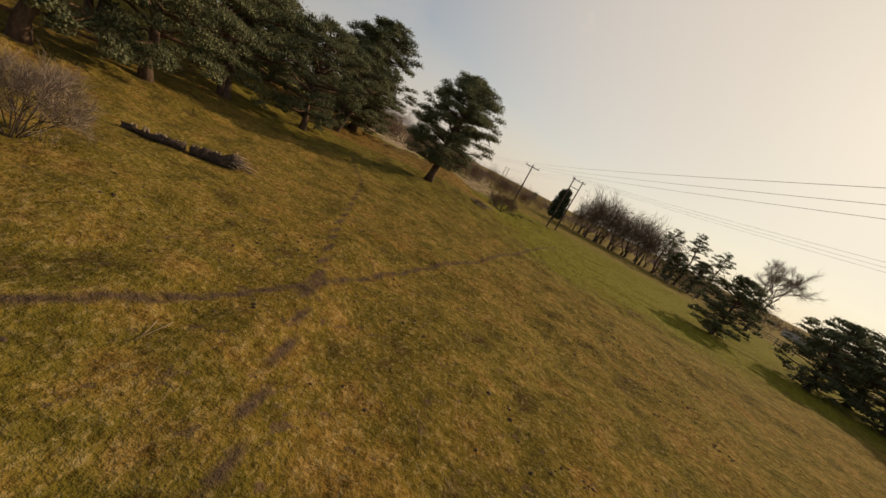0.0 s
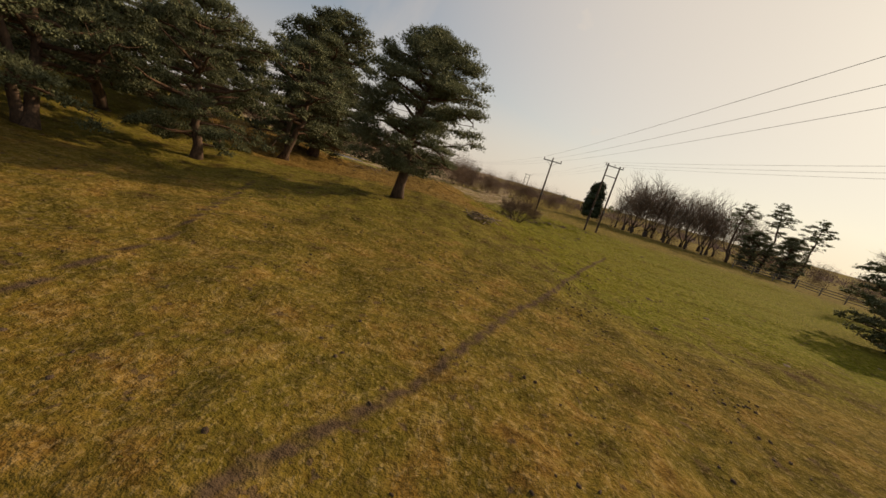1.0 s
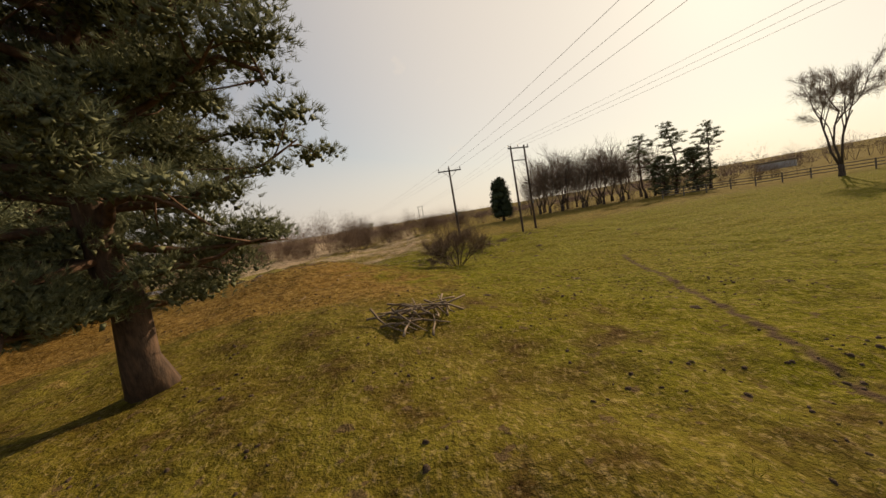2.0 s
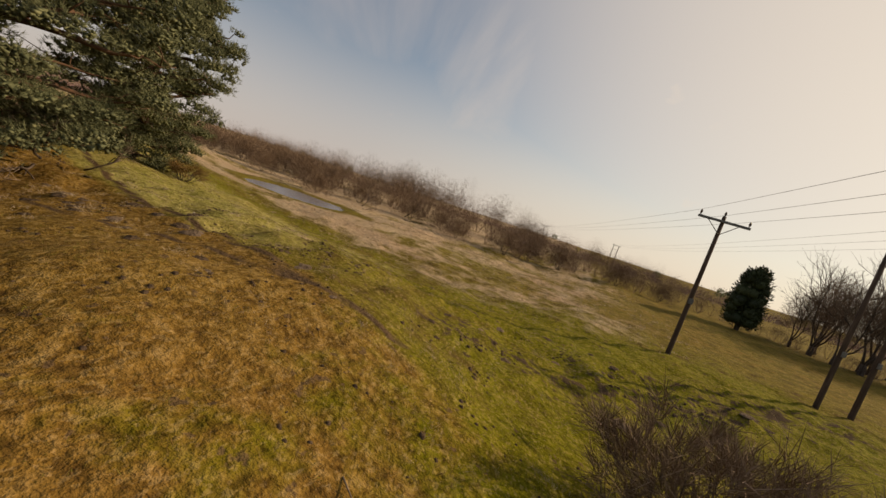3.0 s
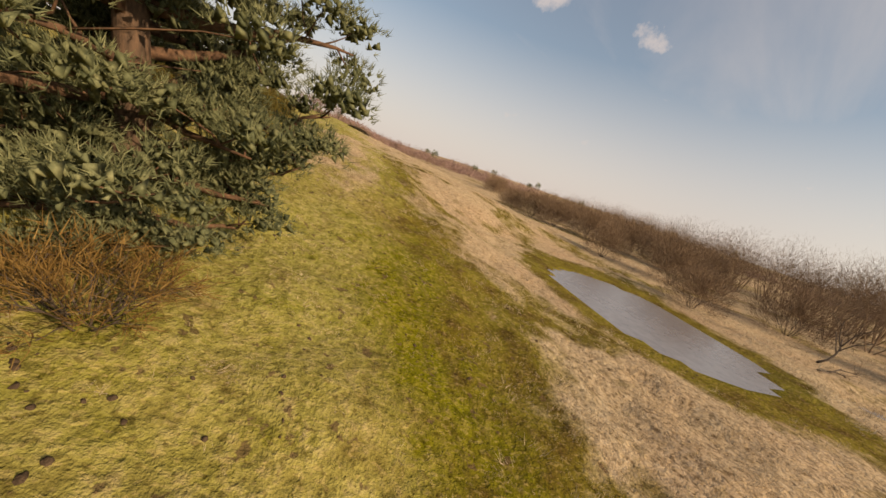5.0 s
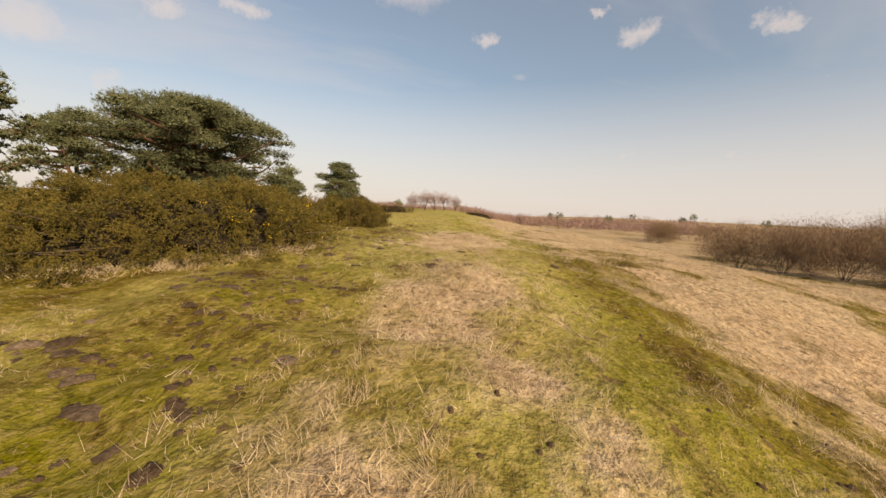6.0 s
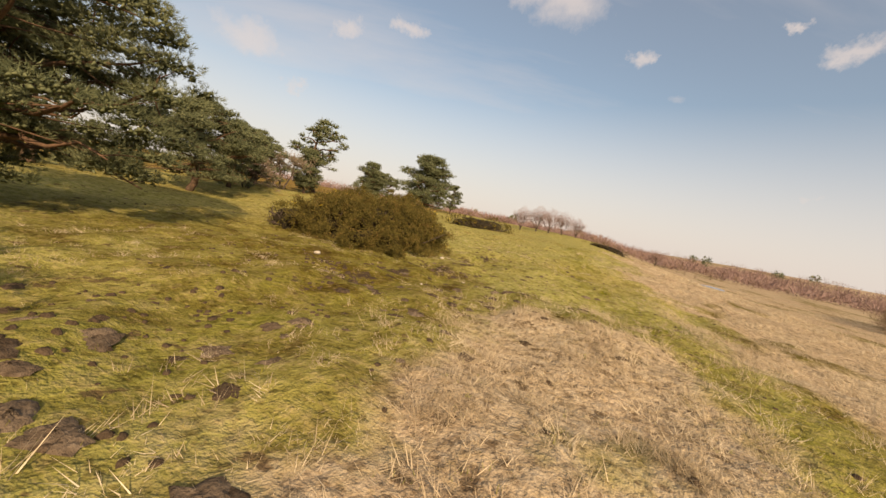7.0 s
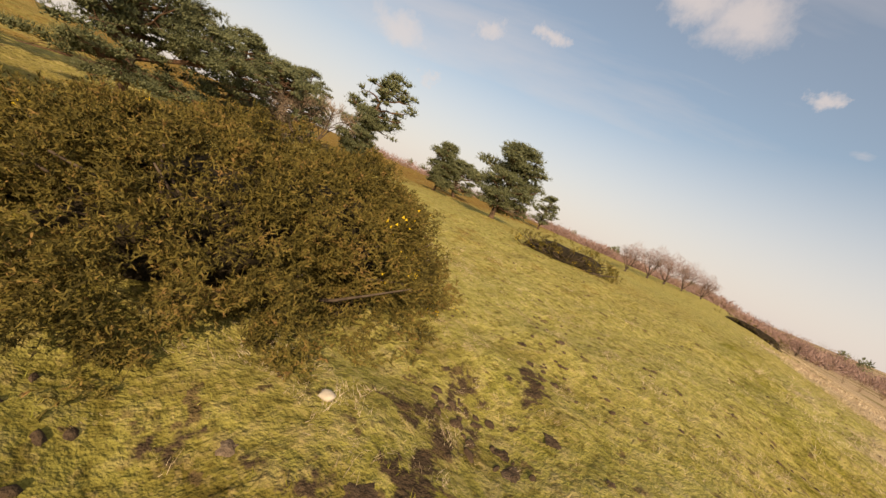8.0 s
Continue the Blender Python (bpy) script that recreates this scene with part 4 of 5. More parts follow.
for at, size in (((22.0, 103.0), 1.0), ((20.0, 108.0), 0.8), ((27.5, 100.5), 0.9), ((34.5, 99.5), 0.9), ((41.0, 99.0), 0.95), ((26.0, 106.0), 1.05), ((29.5, 103.0), 1.05), ((33.0, 105.0), 1.1), ((36.5, 102.0), 1.0), ((39.0, 104.0), 1.05), ((31.0, 110.0), 1.1), ((24.0, 111.0), 1.0), ((21.0, 105.5), 1.1), ((24.5, 103.0), 1.15), ((28.0, 108.0), 1.25), ((35.0, 107.5), 1.25), ((38.5, 109.0), 1.2), ((42.5, 105.0), 1.15), ((32.0, 101.0), 1.1), ((25.5, 114.0), 1.25)):
    plant_bare(at, ALDERS[rng.randint(3)], "alder_tree", "leafless slender tree in a row against the sky", "tree", "row of leafless trees", rng.rand() * 6.28, size)
plant_bare((40.1, 69), OAK, "oak_tree", "tall leafless spreading tree beside a paddock", "tree", "", 1.0, 1.0, 1.0, M_TWIG_PALE)
for at, size in (((-93.5, 50.2), 0.40), ((-97.0, 51.6), 0.46), ((-100.0, 52.8), 0.46), ((-103.5, 54.2), 0.45), ((-106.5, 56.0), 0.4)):
    plant_bare(at, DOME, "birch_tree", "leafless pinkish tree in a clump on the skyline", "tree", "skyline clump", rng.rand() * 6.28, size, 1.0, M_TWIG_PINK)
for at, size in (((-181.0, 75.5), 0.8), ((-163.3, 133.8), 0.85), ((-215.0, 168.0), 0.95), ((-134.0, 141.6), 0.7)):
    plant_bare(at, DOME, "oak_tree", "distant leafless dome-crowned tree above scrub", "tree", "distant oaks", rng.rand() * 6.28, size, 0.8, M_TWIG_PINK)


def ivy_tree(at, height, r):
    """A trunk wrapped from foot to top in ivy."""
    rng = np.random.RandomState(9)
    tree = thing("ivy_tree", "dark upright tree smothered in ivy", "tree", at=(at[0], at[1], gz(*at)))
    h = Heap()
    h.tube([(0, 0, -0.2), (0.1, 0, height * 0.4), (0, 0.1, height * 0.9)], [0.3, 0.22, 0.06], 8)
    part("trunk", h.mesh("trunk", M_STEM, True), tree)
    h = Heap()
    for _ in range(70):
        z = rng.uniform(0.16, 0.97)
        w = r * math.sin(math.pi * min(1, z * 0.9 + 0.12)) ** 0.5
        a = rng.rand() * 6.28
        c = np.array([math.cos(a) * w * 0.6, math.sin(a) * w * 0.6, z * height])
        h.add(BEAD_V * 0.75 + c, BEAD_F)
        d = rng.normal(size=(60, 3))
        d /= np.linalg.norm(d, axis=1, keepdims=True)
        v, f = blades(c + d * rng.uniform(0.6, 1.0, (60, 1)), d + [0, 0, 0.4], 0.3, 0.2, rng)
        h.add(v, f)
    part("ivy_crown", h.mesh("ivy_crown", M_IVY), tree)


ivy_tree((13.3, 105.0), 7.9, 2.1)


def far_woods():
    """The woods and scrub beyond the valley, too many and too far to count."""
    rng = np.random.RandomState(17)
    flat = []
    for seed, high, wide in ((110, 6.6, 2.7), (111, 5.6, 3.1), (112, 7.6, 2.5)):
        w, tw = bare_meshes(seed, high * 0.8, 0.5, 4, 0, 0.07, 0.05, 120, sides=3)
        wv, wf = np.concatenate(w.v), np.concatenate(w.f)
        wf = np.concatenate([wf[:, [0, 1, 2]], wf[:, [0, 2, 3]]])
        # a haze of fine twigs filling a rounded, uneven crown
        sprays = []
        for n, long, thin in ((1650, 0.5, 0.017), (260, 0.7, 0.045)):
            q = rng.normal(size=(n, 3))
            q /= np.linalg.norm(q, axis=1, keepdims=True)
            lump = 0.78 + 0.5 * vnoise(q[:, 0] * 2 + seed, q[:, 1] * 2 + q[:, 2], 0.8, 3)
            p = np.array([0, 0, high * 0.44]) + q * np.array([wide, wide, high * 0.44]) * (lump * rng.rand(n) ** 0.62)[:, None]
            rad = np.linalg.norm((p - [0, 0, high * 0.44]) / [wide, wide, high * 0.44], axis=1)
            sprays.append(blades(p, q * [0.9, 0.9, 0.4] + [0, 0, 0.6] + rng.normal(size=(n, 3)) * 0.35, rng.uniform(0.6, 1.3, n) * long * (1.25 - 0.5 * rad), rng.uniform(0.7, 1.3, n) * thin * np.clip(1.6 - 1.0 * rad, 0.5, 1.6), rng))
        flat.append((wv, wf, sprays))
    spots = []
    for _ in range(290):  # across the brook
        x = rng.uniform(-150, 14)
        near = np.interp(-x, [-14, 0, 10, 30, 50, 75, 100, 150], [112, 106, 99, 97, 98, 100, 108, 120])
        spots.append((x, near + 34 * (q := rng.rand() ** 1.2), rng.uniform(0.85, 1.1) * (1 + 0.8 * q) * np.interp(-x, [0, 15, 36, 44, 80], [0.58, 0.72, 0.98, 1.0, 0.76])))
    for _ in range(170):  # scrub towards the far heath
        a = radians(rng.uniform(52, 100))
        d = rng.uniform(120, 330)
        spots.append((-40 - math.sin(a) * d, 66 + math.cos(a) * d * 1.0 + 6, rng.uniform(0.36, 0.75)))
    for _ in range(120):  # skyline all round
        a = radians(rng.uniform(-75, 130))
        d = rng.uniform(330, 460)
        spots.append((-20 - math.sin(a) * d, 60 + math.cos(a) * d, rng.uniform(0.9, 1.6)))
    for _ in range(110):  # under the row of trees
        u = rng.rand()
        spots.append((10 + 50 * u, 114 - 22 * u + rng.normal() * 2.5, rng.uniform(0.28, 0.55)))
    for _ in range(60):  # behind the paddock
        spots.append((rng.uniform(80, 170), rng.uniform(80, 180), rng.uniform(0.8, 1.4)))
    wood, fine, low = Heap(), Heap(), Heap()
    for x, y, s in spots:
        wv, wf, sprays = flat[rng.randint(3)]
        tv, tf = sprays[0 if -110 < x < 20 and y < 140 else 1]
        a = rng.rand() * 6.28
        m = np.array([[math.cos(a), -math.sin(a), 0], [math.sin(a), math.cos(a), 0], [0, 0, 1.0]]) * s
        o = np.array([x, y, gz(x, y)])
        wood.add(wv @ m.T + o, wf)
        fine.add(tv @ m.T + o, tf)
    for k in range(1300):  # low scrub that closes the view
        a = radians(rng.uniform(-60, 140) if k < 800 else rng.uniform(62, 112))
        d = rng.uniform(170, 420)
        x, y = -30 - math.sin(a) * d, 60 + math.cos(a) * d
        if y < 20 and x > -120:
            continue
        n, h, w = 90, rng.uniform(3.0, 7.5) * d / 300, rng.uniform(3, 7)
        q = rng.normal(size=(n, 3))
        q /= np.linalg.norm(q, axis=1, keepdims=True)
        p = np.array([x, y, gz(x, y) + h * 0.35]) + q * np.array([w, w, h * 0.5]) * rng.rand(n, 1) ** 0.5
        v, f = blades(p, q * [1, 1, 0.5] + [0, 0, 0.8], rng.uniform(0.8, 1.6, n), 0.22, rng)
        low.add(v, f)
    woods = thing("far_woods", "brown leafless woods and scrub beyond the valley", "woods", kind="stuff")
    part("stem_frame", wood.mesh("stem_frame", M_TWIG), woods)
    part("twig_spray", fine.mesh("twig_spray", M_TWIG), woods)
    # scrub takes the reddish twigs: distance haze put into its colour
    part("scrub", low.mesh("scrub", M_TWIG_PINK), woods, "low brown scrub tinted reddish for distance haze")


far_woods()


def far_pines():
    """Dark evergreens on the skyline, far off."""
    rng = np.random.RandomState(23)
    leaf = Heap()
    for _ in range(34):
        a = radians(rng.uniform(60, 150)) if rng.rand() < 0.75 else radians(rng.uniform(-40, 60))
        d = rng.uniform(260, 470)
        x, y = -30 - math.sin(a) * d, 58 + math.cos(a) * d
        h, r, z = rng.uniform(5, 10), rng.uniform(2, 3.4), gz(x, y)
        n = 150
        q = rng.normal(size=(n, 3))
        q /= np.linalg.norm(q, axis=1, keepdims=True)
        p = np.array([x, y, z + h * 0.6]) + q * np.array([r, r, h * 0.42]) * rng.rand(n, 1) ** 0.5
        v, f = blades(p, q + [0, 0, 0.5], 1.3, 0.8, rng)
        leaf.add(v, f)
    single("far_pines", leaf.mesh("far_pines", M_NEEDLE), "dark evergreens along the distant skyline", "woods", kind="stuff")


far_pines()


# ---- gorse ----
def gorse(at, length, depth, height, turn, label, seed, sprigs=5000, flowers=0, spines=M_GORSE):
    """A bank of gorse: dark stems and a mass coloured as inner shade within, a thick coat of spiny sprigs without."""
    rng = np.random.RandomState(seed)
    bush = thing("gorse_bush", label, "bush", "gorse of the heath", at=(at[0], at[1], 0))
    bush.rotation_euler = (0, 0, turn)
    c, s = math.cos(turn), math.sin(turn)

    def foot(u, v):
        return ground(at[0] + c * u - s * v, at[1] + s * u + c * v)

    def skin(th, ph, k=1.0):
        """A point on the lumpy mound: th round it, ph up it."""
        lump = 0.76 + 0.26 * vnoise(th * 2.2 + 5 * np.cos(ph), ph * 3, 0.55, seed % 17) + 0.62 * (vnoise(th * length * 1.1, ph * height * 2.2, 0.62, seed % 13) - 0.22)
        u = length / 2 * np.cos(th) * np.cos(ph) ** 0.62 * lump * k
        v = depth / 2 * np.sin(th) * np.cos(ph) ** 0.62 * lump * k
        top = height * (0.62 + 0.36 * vnoise(u + 40, v + 40, 1.5, seed % 11) + 0.26 * vnoise(u + 70, v + 20, 0.5, seed % 7)) * k
        return np.stack([u, v, foot(u, v) + top * np.sin(ph) ** 0.85], -1)

    # core: a solid mass, near-black to paint the shade in the gaps
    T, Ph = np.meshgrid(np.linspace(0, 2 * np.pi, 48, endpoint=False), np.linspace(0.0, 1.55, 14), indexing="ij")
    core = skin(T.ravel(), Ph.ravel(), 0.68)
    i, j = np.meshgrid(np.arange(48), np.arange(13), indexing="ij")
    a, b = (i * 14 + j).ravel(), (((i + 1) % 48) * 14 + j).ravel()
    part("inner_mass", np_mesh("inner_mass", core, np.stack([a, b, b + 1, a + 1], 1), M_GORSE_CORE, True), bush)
    # sprigs
    tips = sprigs // 11
    th, ph = rng.rand(tips) * 6.283, np.arcsin(rng.rand(tips) ** 1.05 * 0.998)
    c0, q = skin(th, ph, 0.84 + 0.18 * rng.rand(tips) ** 0.5), skin(th, ph, 0.6)
    out0 = c0 - q
    out0 /= np.linalg.norm(out0, axis=1, keepdims=True) + 1e-9
    mound = np.repeat(rng.uniform(0.6, 1.3, tips), 11)[:, None]
    out = np.repeat(out0, 11, axis=0)
    n = len(out)
    d = rng.normal(size=(n, 3))
    d /= np.linalg.norm(d, axis=1, keepdims=True)
    d = d + out * (0.25 - np.minimum(np.sum(d * out, axis=1), 0))[:, None]
    p = np.repeat(c0, 11, axis=0) + d * mound * (0.055 + 0.04 * rng.rand(n))[:, None] * (1.0 + 0.25 * (height > 1.4))
    out = out * 0.5 + d
    hole = rng.rand(n) < 0.40 + 0.60 * ease(vnoise(p[:, 0] * 1.0 + 50, p[:, 1] + p[:, 2] * 0.8 + 50, 0.42, (seed + 3) % 19), 0.28, 0.52)
    p, out = p[hole], out[hole]
    n = len(p)
    ax = out + np.array([0, 0, 0.15]) + rng.normal(size=(n, 3)) * 0.7
    ax /= np.linalg.norm(ax, axis=1, keepdims=True)
    L = rng.uniform(0.035, 0.08, n)
    spikes = Heap()
    v, f = blades(p - ax * 0.03, ax, L + 0.03, 0.016, rng)
    spikes.add(v, f)
    for k in range(6):
        s_ = rng.uniform(0.1, 0.95, n)
        root = p + ax * (L * s_)[:, None]
        d = ax * 0.75 + rng.normal(size=(n, 3)) * 0.75
        v, f = blades(root, d, rng.uniform(0.025, 0.055, n) * (1.3 - 0.5 * s_), rng.uniform(0.011, 0.020, n), rng)
        spikes.add(v, f)
    part("spiny_foliage", spikes.mesh("spiny_foliage", spines), bush)
    stems = Heap()
    for _ in range(60):
        t0 = rng.rand() * 6.283
        a0 = skin(np.array([t0]), np.array([0.02]), 0.45)[0]
        b0 = skin(np.array([t0 + rng.normal() * 0.2]), np.array([rng.uniform(0.1, 0.9)]), 1.0)[0]
        stems.tube(curve_points(a0, b0, 5, 0.1, rng), np.linspace(0.03, 0.008, 5), 4)
    part("dead_stem_frame", stems.mesh("dead_stem_frame", M_STEM), bush)
    if flowers:
        pick = rng.rand(n) < flowers * ease(vnoise(p[:, 0] + 30, p[:, 1] + 30, 1.6, 3), 0.45, 0.75)
        fp, fa = p[pick] + (ax * L[:, None])[pick] * 0.8, ax[pick]
        fl = Heap()
        for k in range(6):
            v, f = blades(fp + rng.normal(size=fp.shape) * 0.05, fa + rng.normal(size=fp.shape) * 0.8, 0.035, 0.035, rng)
            fl.add(v, f)
        part("flower_spray", fl.mesh("flower_spray", M_FLOWER), bush, "small yellow gorse flowers")["kind"] = "stuff"
    return bush


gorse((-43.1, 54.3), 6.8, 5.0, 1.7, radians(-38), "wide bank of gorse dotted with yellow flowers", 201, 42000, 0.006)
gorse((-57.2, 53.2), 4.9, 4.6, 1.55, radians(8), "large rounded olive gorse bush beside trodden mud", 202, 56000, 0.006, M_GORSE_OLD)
gorse((-71.4, 52.2), 4.4, 2.4, 0.9, radians(110), "low oblong gorse bush on pale turf", 204, 2600, 0.05)
gorse((-97.0, 61.0), 5.0, 2.2, 0.8, radians(80), "distant low gorse bush on the heath", 205, 900)
gorse((-55.3, 51.0), 1.8, 1.3, 1.0, radians(40), "dark shaded evergreen bush under a pine", 206, 1300)


# ---- overhead lines ----
def insulator(at, parent, bm_name="insulator"):
    h = Heap()
    z = [0, 0.06, 0.07, 0.12, 0.13, 0.20, 0.24, 0.26]
    r = [0.02, 0.02, 0.055, 0.035, 0.065, 0.045, 0.03, 0.005]
    h.tube([(at[0], at[1], at[2] + v) for v in z], r, 8)
    part(bm_name, h.mesh(bm_name, M_CERAMIC, True), parent)


def pole(at, height, name, label, arm, turn, legs=1, gap=1.7):
    base = gz(*at)
    top = thing(name, label, "utility pole", "poles of the overhead lines", at=(at[0], at[1], base))
    top.rotation_euler = (0, 0, turn)
    xs = [0.0] if legs == 1 else [-gap / 2, gap / 2]
    for x in xs:
        h = Heap()
        h.tube([(x, 0, -0.4), (x, 0, 0.2), (x, 0, height * 0.5), (x, 0, height)], [0.125, 0.12, 0.105, 0.085], 12)
        leg = part("pole", h.mesh("pole", M_POLE, True), top)
        bm = bmesh.new()
        box(bm, (0.22, 0.04, 0.28), (x, -0.15, 2.9), bevel=0.01)
        part("sign_plate", bm_mesh("sign_plate", bm, M_STEEL), leg, "small grey metal plate")
    bm = bmesh.new()
    box(bm, (arm, 0.09, 0.12), (0, -0.14, height - 0.28), bevel=0.012)
    beam = part("crossarm", bm_mesh("crossarm", bm, M_STEEL), top)
    if legs == 2:
        bm = bmesh.new()
        box(bm, (gap, 0.08, 0.1), (0, 0.12, height - 1.5), bevel=0.01)
        part("brace", bm_mesh("brace", bm, M_STEEL), top)
    else:
        for s in (-1, 1):
            h = Heap()
            h.tube([(s * arm * 0.3, -0.14, height - 0.32), (0, -0.12, height - 0.95)], 0.02, 5)
            part("brace", h.mesh("brace", M_STEEL), top)
    for x in (-arm / 2 + 0.08, 0.0, arm / 2 - 0.08):
        z = height - 0.22 if (x or legs == 2) else height - 0.02
        insulator((x, -0.14 if (x or legs == 2) else 0.0, z), beam)
    return top


LINE_A = [((4.0, -8.0), 8.2), ((-1.1, 70.2), 7.35), ((-23.0, 188.0), 8.6)]
LINE_B = [((19.0, 2.0), 9.2), ((6.6, 72.0), 8.9), ((1.5, 180.0), 9.0)]
for (at, h), name in zip(LINE_A, ("single_pole",) * 3):
    pole(at, h, name, "dark wooden pole with a crossarm and insulators", 2.3, radians(6))
for (at, h), name in zip(LINE_B, ("twin_pole",) * 3):
    pole(at, h, name, "pair of dark wooden poles joined by a crossarm", 2.6, radians(18), 2)


def wires(line, arm, turn, name):
    for (a, ha), (b, hb) in zip(line, line[1:]):
        for x in (-arm / 2 + 0.08, 0.0, arm / 2 - 0.08):
            p = np.array([a[0] + x * math.cos(turn), a[1] + x * math.sin(turn), gz(*a) + ha + 0.05])
            q = np.array([b[0] + x * math.cos(turn), b[1] + x * math.sin(turn), gz(*b) + hb + 0.05])
            t = np.linspace(0, 1, 30)[:, None]
            pts = p + (q - p) * t
            pts[:, 2] -= 0.012 * np.linalg.norm(q - p) * 4 * (t * (1 - t))[:, 0] * 0.6
            h = Heap()
            h.tube(pts, 0.007, 4)
            single(name, h.mesh(name, M_WIRE), "thin sagging overhead wire between wooden poles", "wire", "overhead wires")


wires(LINE_A, 2.3, radians(6), "overhead_wire")
wires(LINE_B, 2.6, radians(18), "overhead_wire")


# ---- paddock fence and shelter ----
def fence(points, label):
    fn = thing("paddock_fence", label, "fence", kind="")
    bmp = bmesh.new()
    box(bmp, (0.12, 0.12, 1.3), (0, 0, 0.6), bevel=0.012)
    post = bm_mesh("post", bmp, M_RAIL)
    for (ax, ay), (bx, by) in zip(points, points[1:]):
        L = math.hypot(bx - ax, by - ay)
        n = max(1, round(L / 2.4))
        for k in range(n):
            p = (ax + (bx - ax) * k / n, ay + (by - ay) * k / n)
            q = (ax + (bx - ax) * (k + 1) / n, ay + (by - ay) * (k + 1) / n)
            o = part("post", post, fn)
            o.location = (p[0], p[1], gz(*p))
            for z in (0.45, 0.8, 1.15):
                h = Heap()
                h.tube([(p[0], p[1], gz(*p) + z), (q[0], q[1], gz(*q) + z)], 0.05, 4)
                part("rail", h.mesh("rail", M_RAIL), fn)


fence([(33.0, 86.5), (38.0, 80.0), (45.0, 72.5), (51.5, 64.5), (56.0, 57.0)], "weathered wooden post and rail fence round a paddock")


def shelter(at, turn):
    z = gz(*at)
    s = thing("field_shelter", "long low pale shed with a grey sheet roof", "building", at=(at[0], at[1], z))
    s.rotation_euler = (0, 0, turn)
    bm = bmesh.new()
    box(bm, (11, 0.15, 2.4), (0, 2.2, 1.2))
    for x in (-5.4, 0, 5.4):
        box(bm, (0.15, 4.3, 2.4), (x, 0, 1.2))
    part("wall", bm_mesh("wall", bm, M_PALEWALL), s)
    bm = bmesh.new()
    box(bm, (11.8, 5.4, 0.12), (0, 0, 2.62), Matrix.Rotation(radians(6), 4, "X"), 0.02)
    part("roof", bm_mesh("roof", bm, M_ROOF), s)
    for x in (-3.6, -1.8, 1.8, 3.6):
        bm = bmesh.new()
        box(bm, (0.14, 0.14, 2.4), (x, -2.1, 1.2), bevel=0.01)
        part("post", bm_mesh("post", bm, M_RAIL), s)


shelter((133.0, 157.4), radians(125))


# ---- fallen log, brushwood, boughs ----
def fallen_log():
    rng = np.random.RandomState(6)
    log = thing("fallen_log", "dark rotten fallen log with pale stubs and a splayed end", "log", at=(0, 0, 0))
    t = np.linspace(0, 1, 16)

    def length(a, b, r0, r1):
        pts = np.stack([a[0] + (b[0] - a[0]) * t, a[1] + (b[1] - a[1]) * t + 0.05 * np.sin(6 * t), 0 * t], 1)
        r = (r0 + (r1 - r0) * t) * rng.uniform(0.82, 1.18, 16)
        pts[:, 2] = ground(pts[:, 0], pts[:, 1]) + r * 0.7
        h = Heap()
        h.tube(pts, r, 11)
        h.v[0] += rng.normal(size=h.v[0].shape) * 0.022
        part("trunk", h.mesh("trunk", M_ROTWOOD), log)
        return pts, r

    thin, rt = length((-17.6, 21.15), (-16.15, 21.9), 0.09, 0.14)
    thick, rk = length((-16.05, 21.95), (-14.95, 22.6), 0.17, 0.23)
    h = Heap()
    d = (thick[-1] - thick[-2]) / np.linalg.norm(thick[-1] - thick[-2])
    for _ in range(30):
        p = thick[-1] + rng.normal(size=3) * 0.12 - d * 0.1
        q = p + d * rng.uniform(0.15, 0.55) + rng.normal(size=3) * 0.12
        q[2] = max(q[2], gz(q[0], q[1]) + 0.02)
        h.tube([p, (p + q) / 2, q], [0.04, 0.028, 0.006], 4)
    part("splinters", h.mesh("splinters", M_DEADWOOD), log, "pale splintered wood at the broken end")
    for pts, r, n in ((thin, rt, 15), (thick, rk, 8)):
        for _ in range(n):
            s = rng.uniform(0.03, 0.97)
            p = np.array([np.interp(s, t, pts[:, c]) for c in range(3)]) + np.array([rng.normal() * 0.04, rng.normal() * 0.04, np.interp(s, t, r) * 0.75])
            q = p + np.array([rng.normal() * 0.05, rng.normal() * 0.05, rng.uniform(0.06, 0.15)])
            h = Heap()
            h.tube([p, (p + q) / 2, q], [0.045, 0.035, 0.012], 5)
            part("bark_stub", h.mesh("bark_stub", M_DEADWOOD), log)


fallen_log()


def sticks(name, at, radius, count, label, category, seed, material, length=(0.4, 1.2), lift=0.25, group="", thick=1.0):
    rng = np.random.RandomState(seed)
    h = Heap()
    for _ in range(count):
        x, y = at[0] + rng.normal() * radius * 0.4, at[1] + rng.normal() * radius * 0.4
        a, L = rng.rand() * 6.28, rng.uniform(*length)
        z = gz(x, y) + 0.03 + abs(rng.normal()) * lift * 0.4
        d = np.array([math.cos(a), math.sin(a), rng.normal() * 0.22])
        p = np.array([x, y, z]) - d * L / 2
        q = np.array([x, y, z]) + d * L / 2
        for e in (p, q):
            e[2] = max(e[2], gz(e[0], e[1]) + 0.015)
        pts = curve_points(p, q, 5, 0.06 * L, rng)
        h.tube(pts, np.linspace(0.012, 0.035, 5) * thick * rng.uniform(0.5, 1.1), 5)
    return single(name, h.mesh(name, material, True), label, category, group)


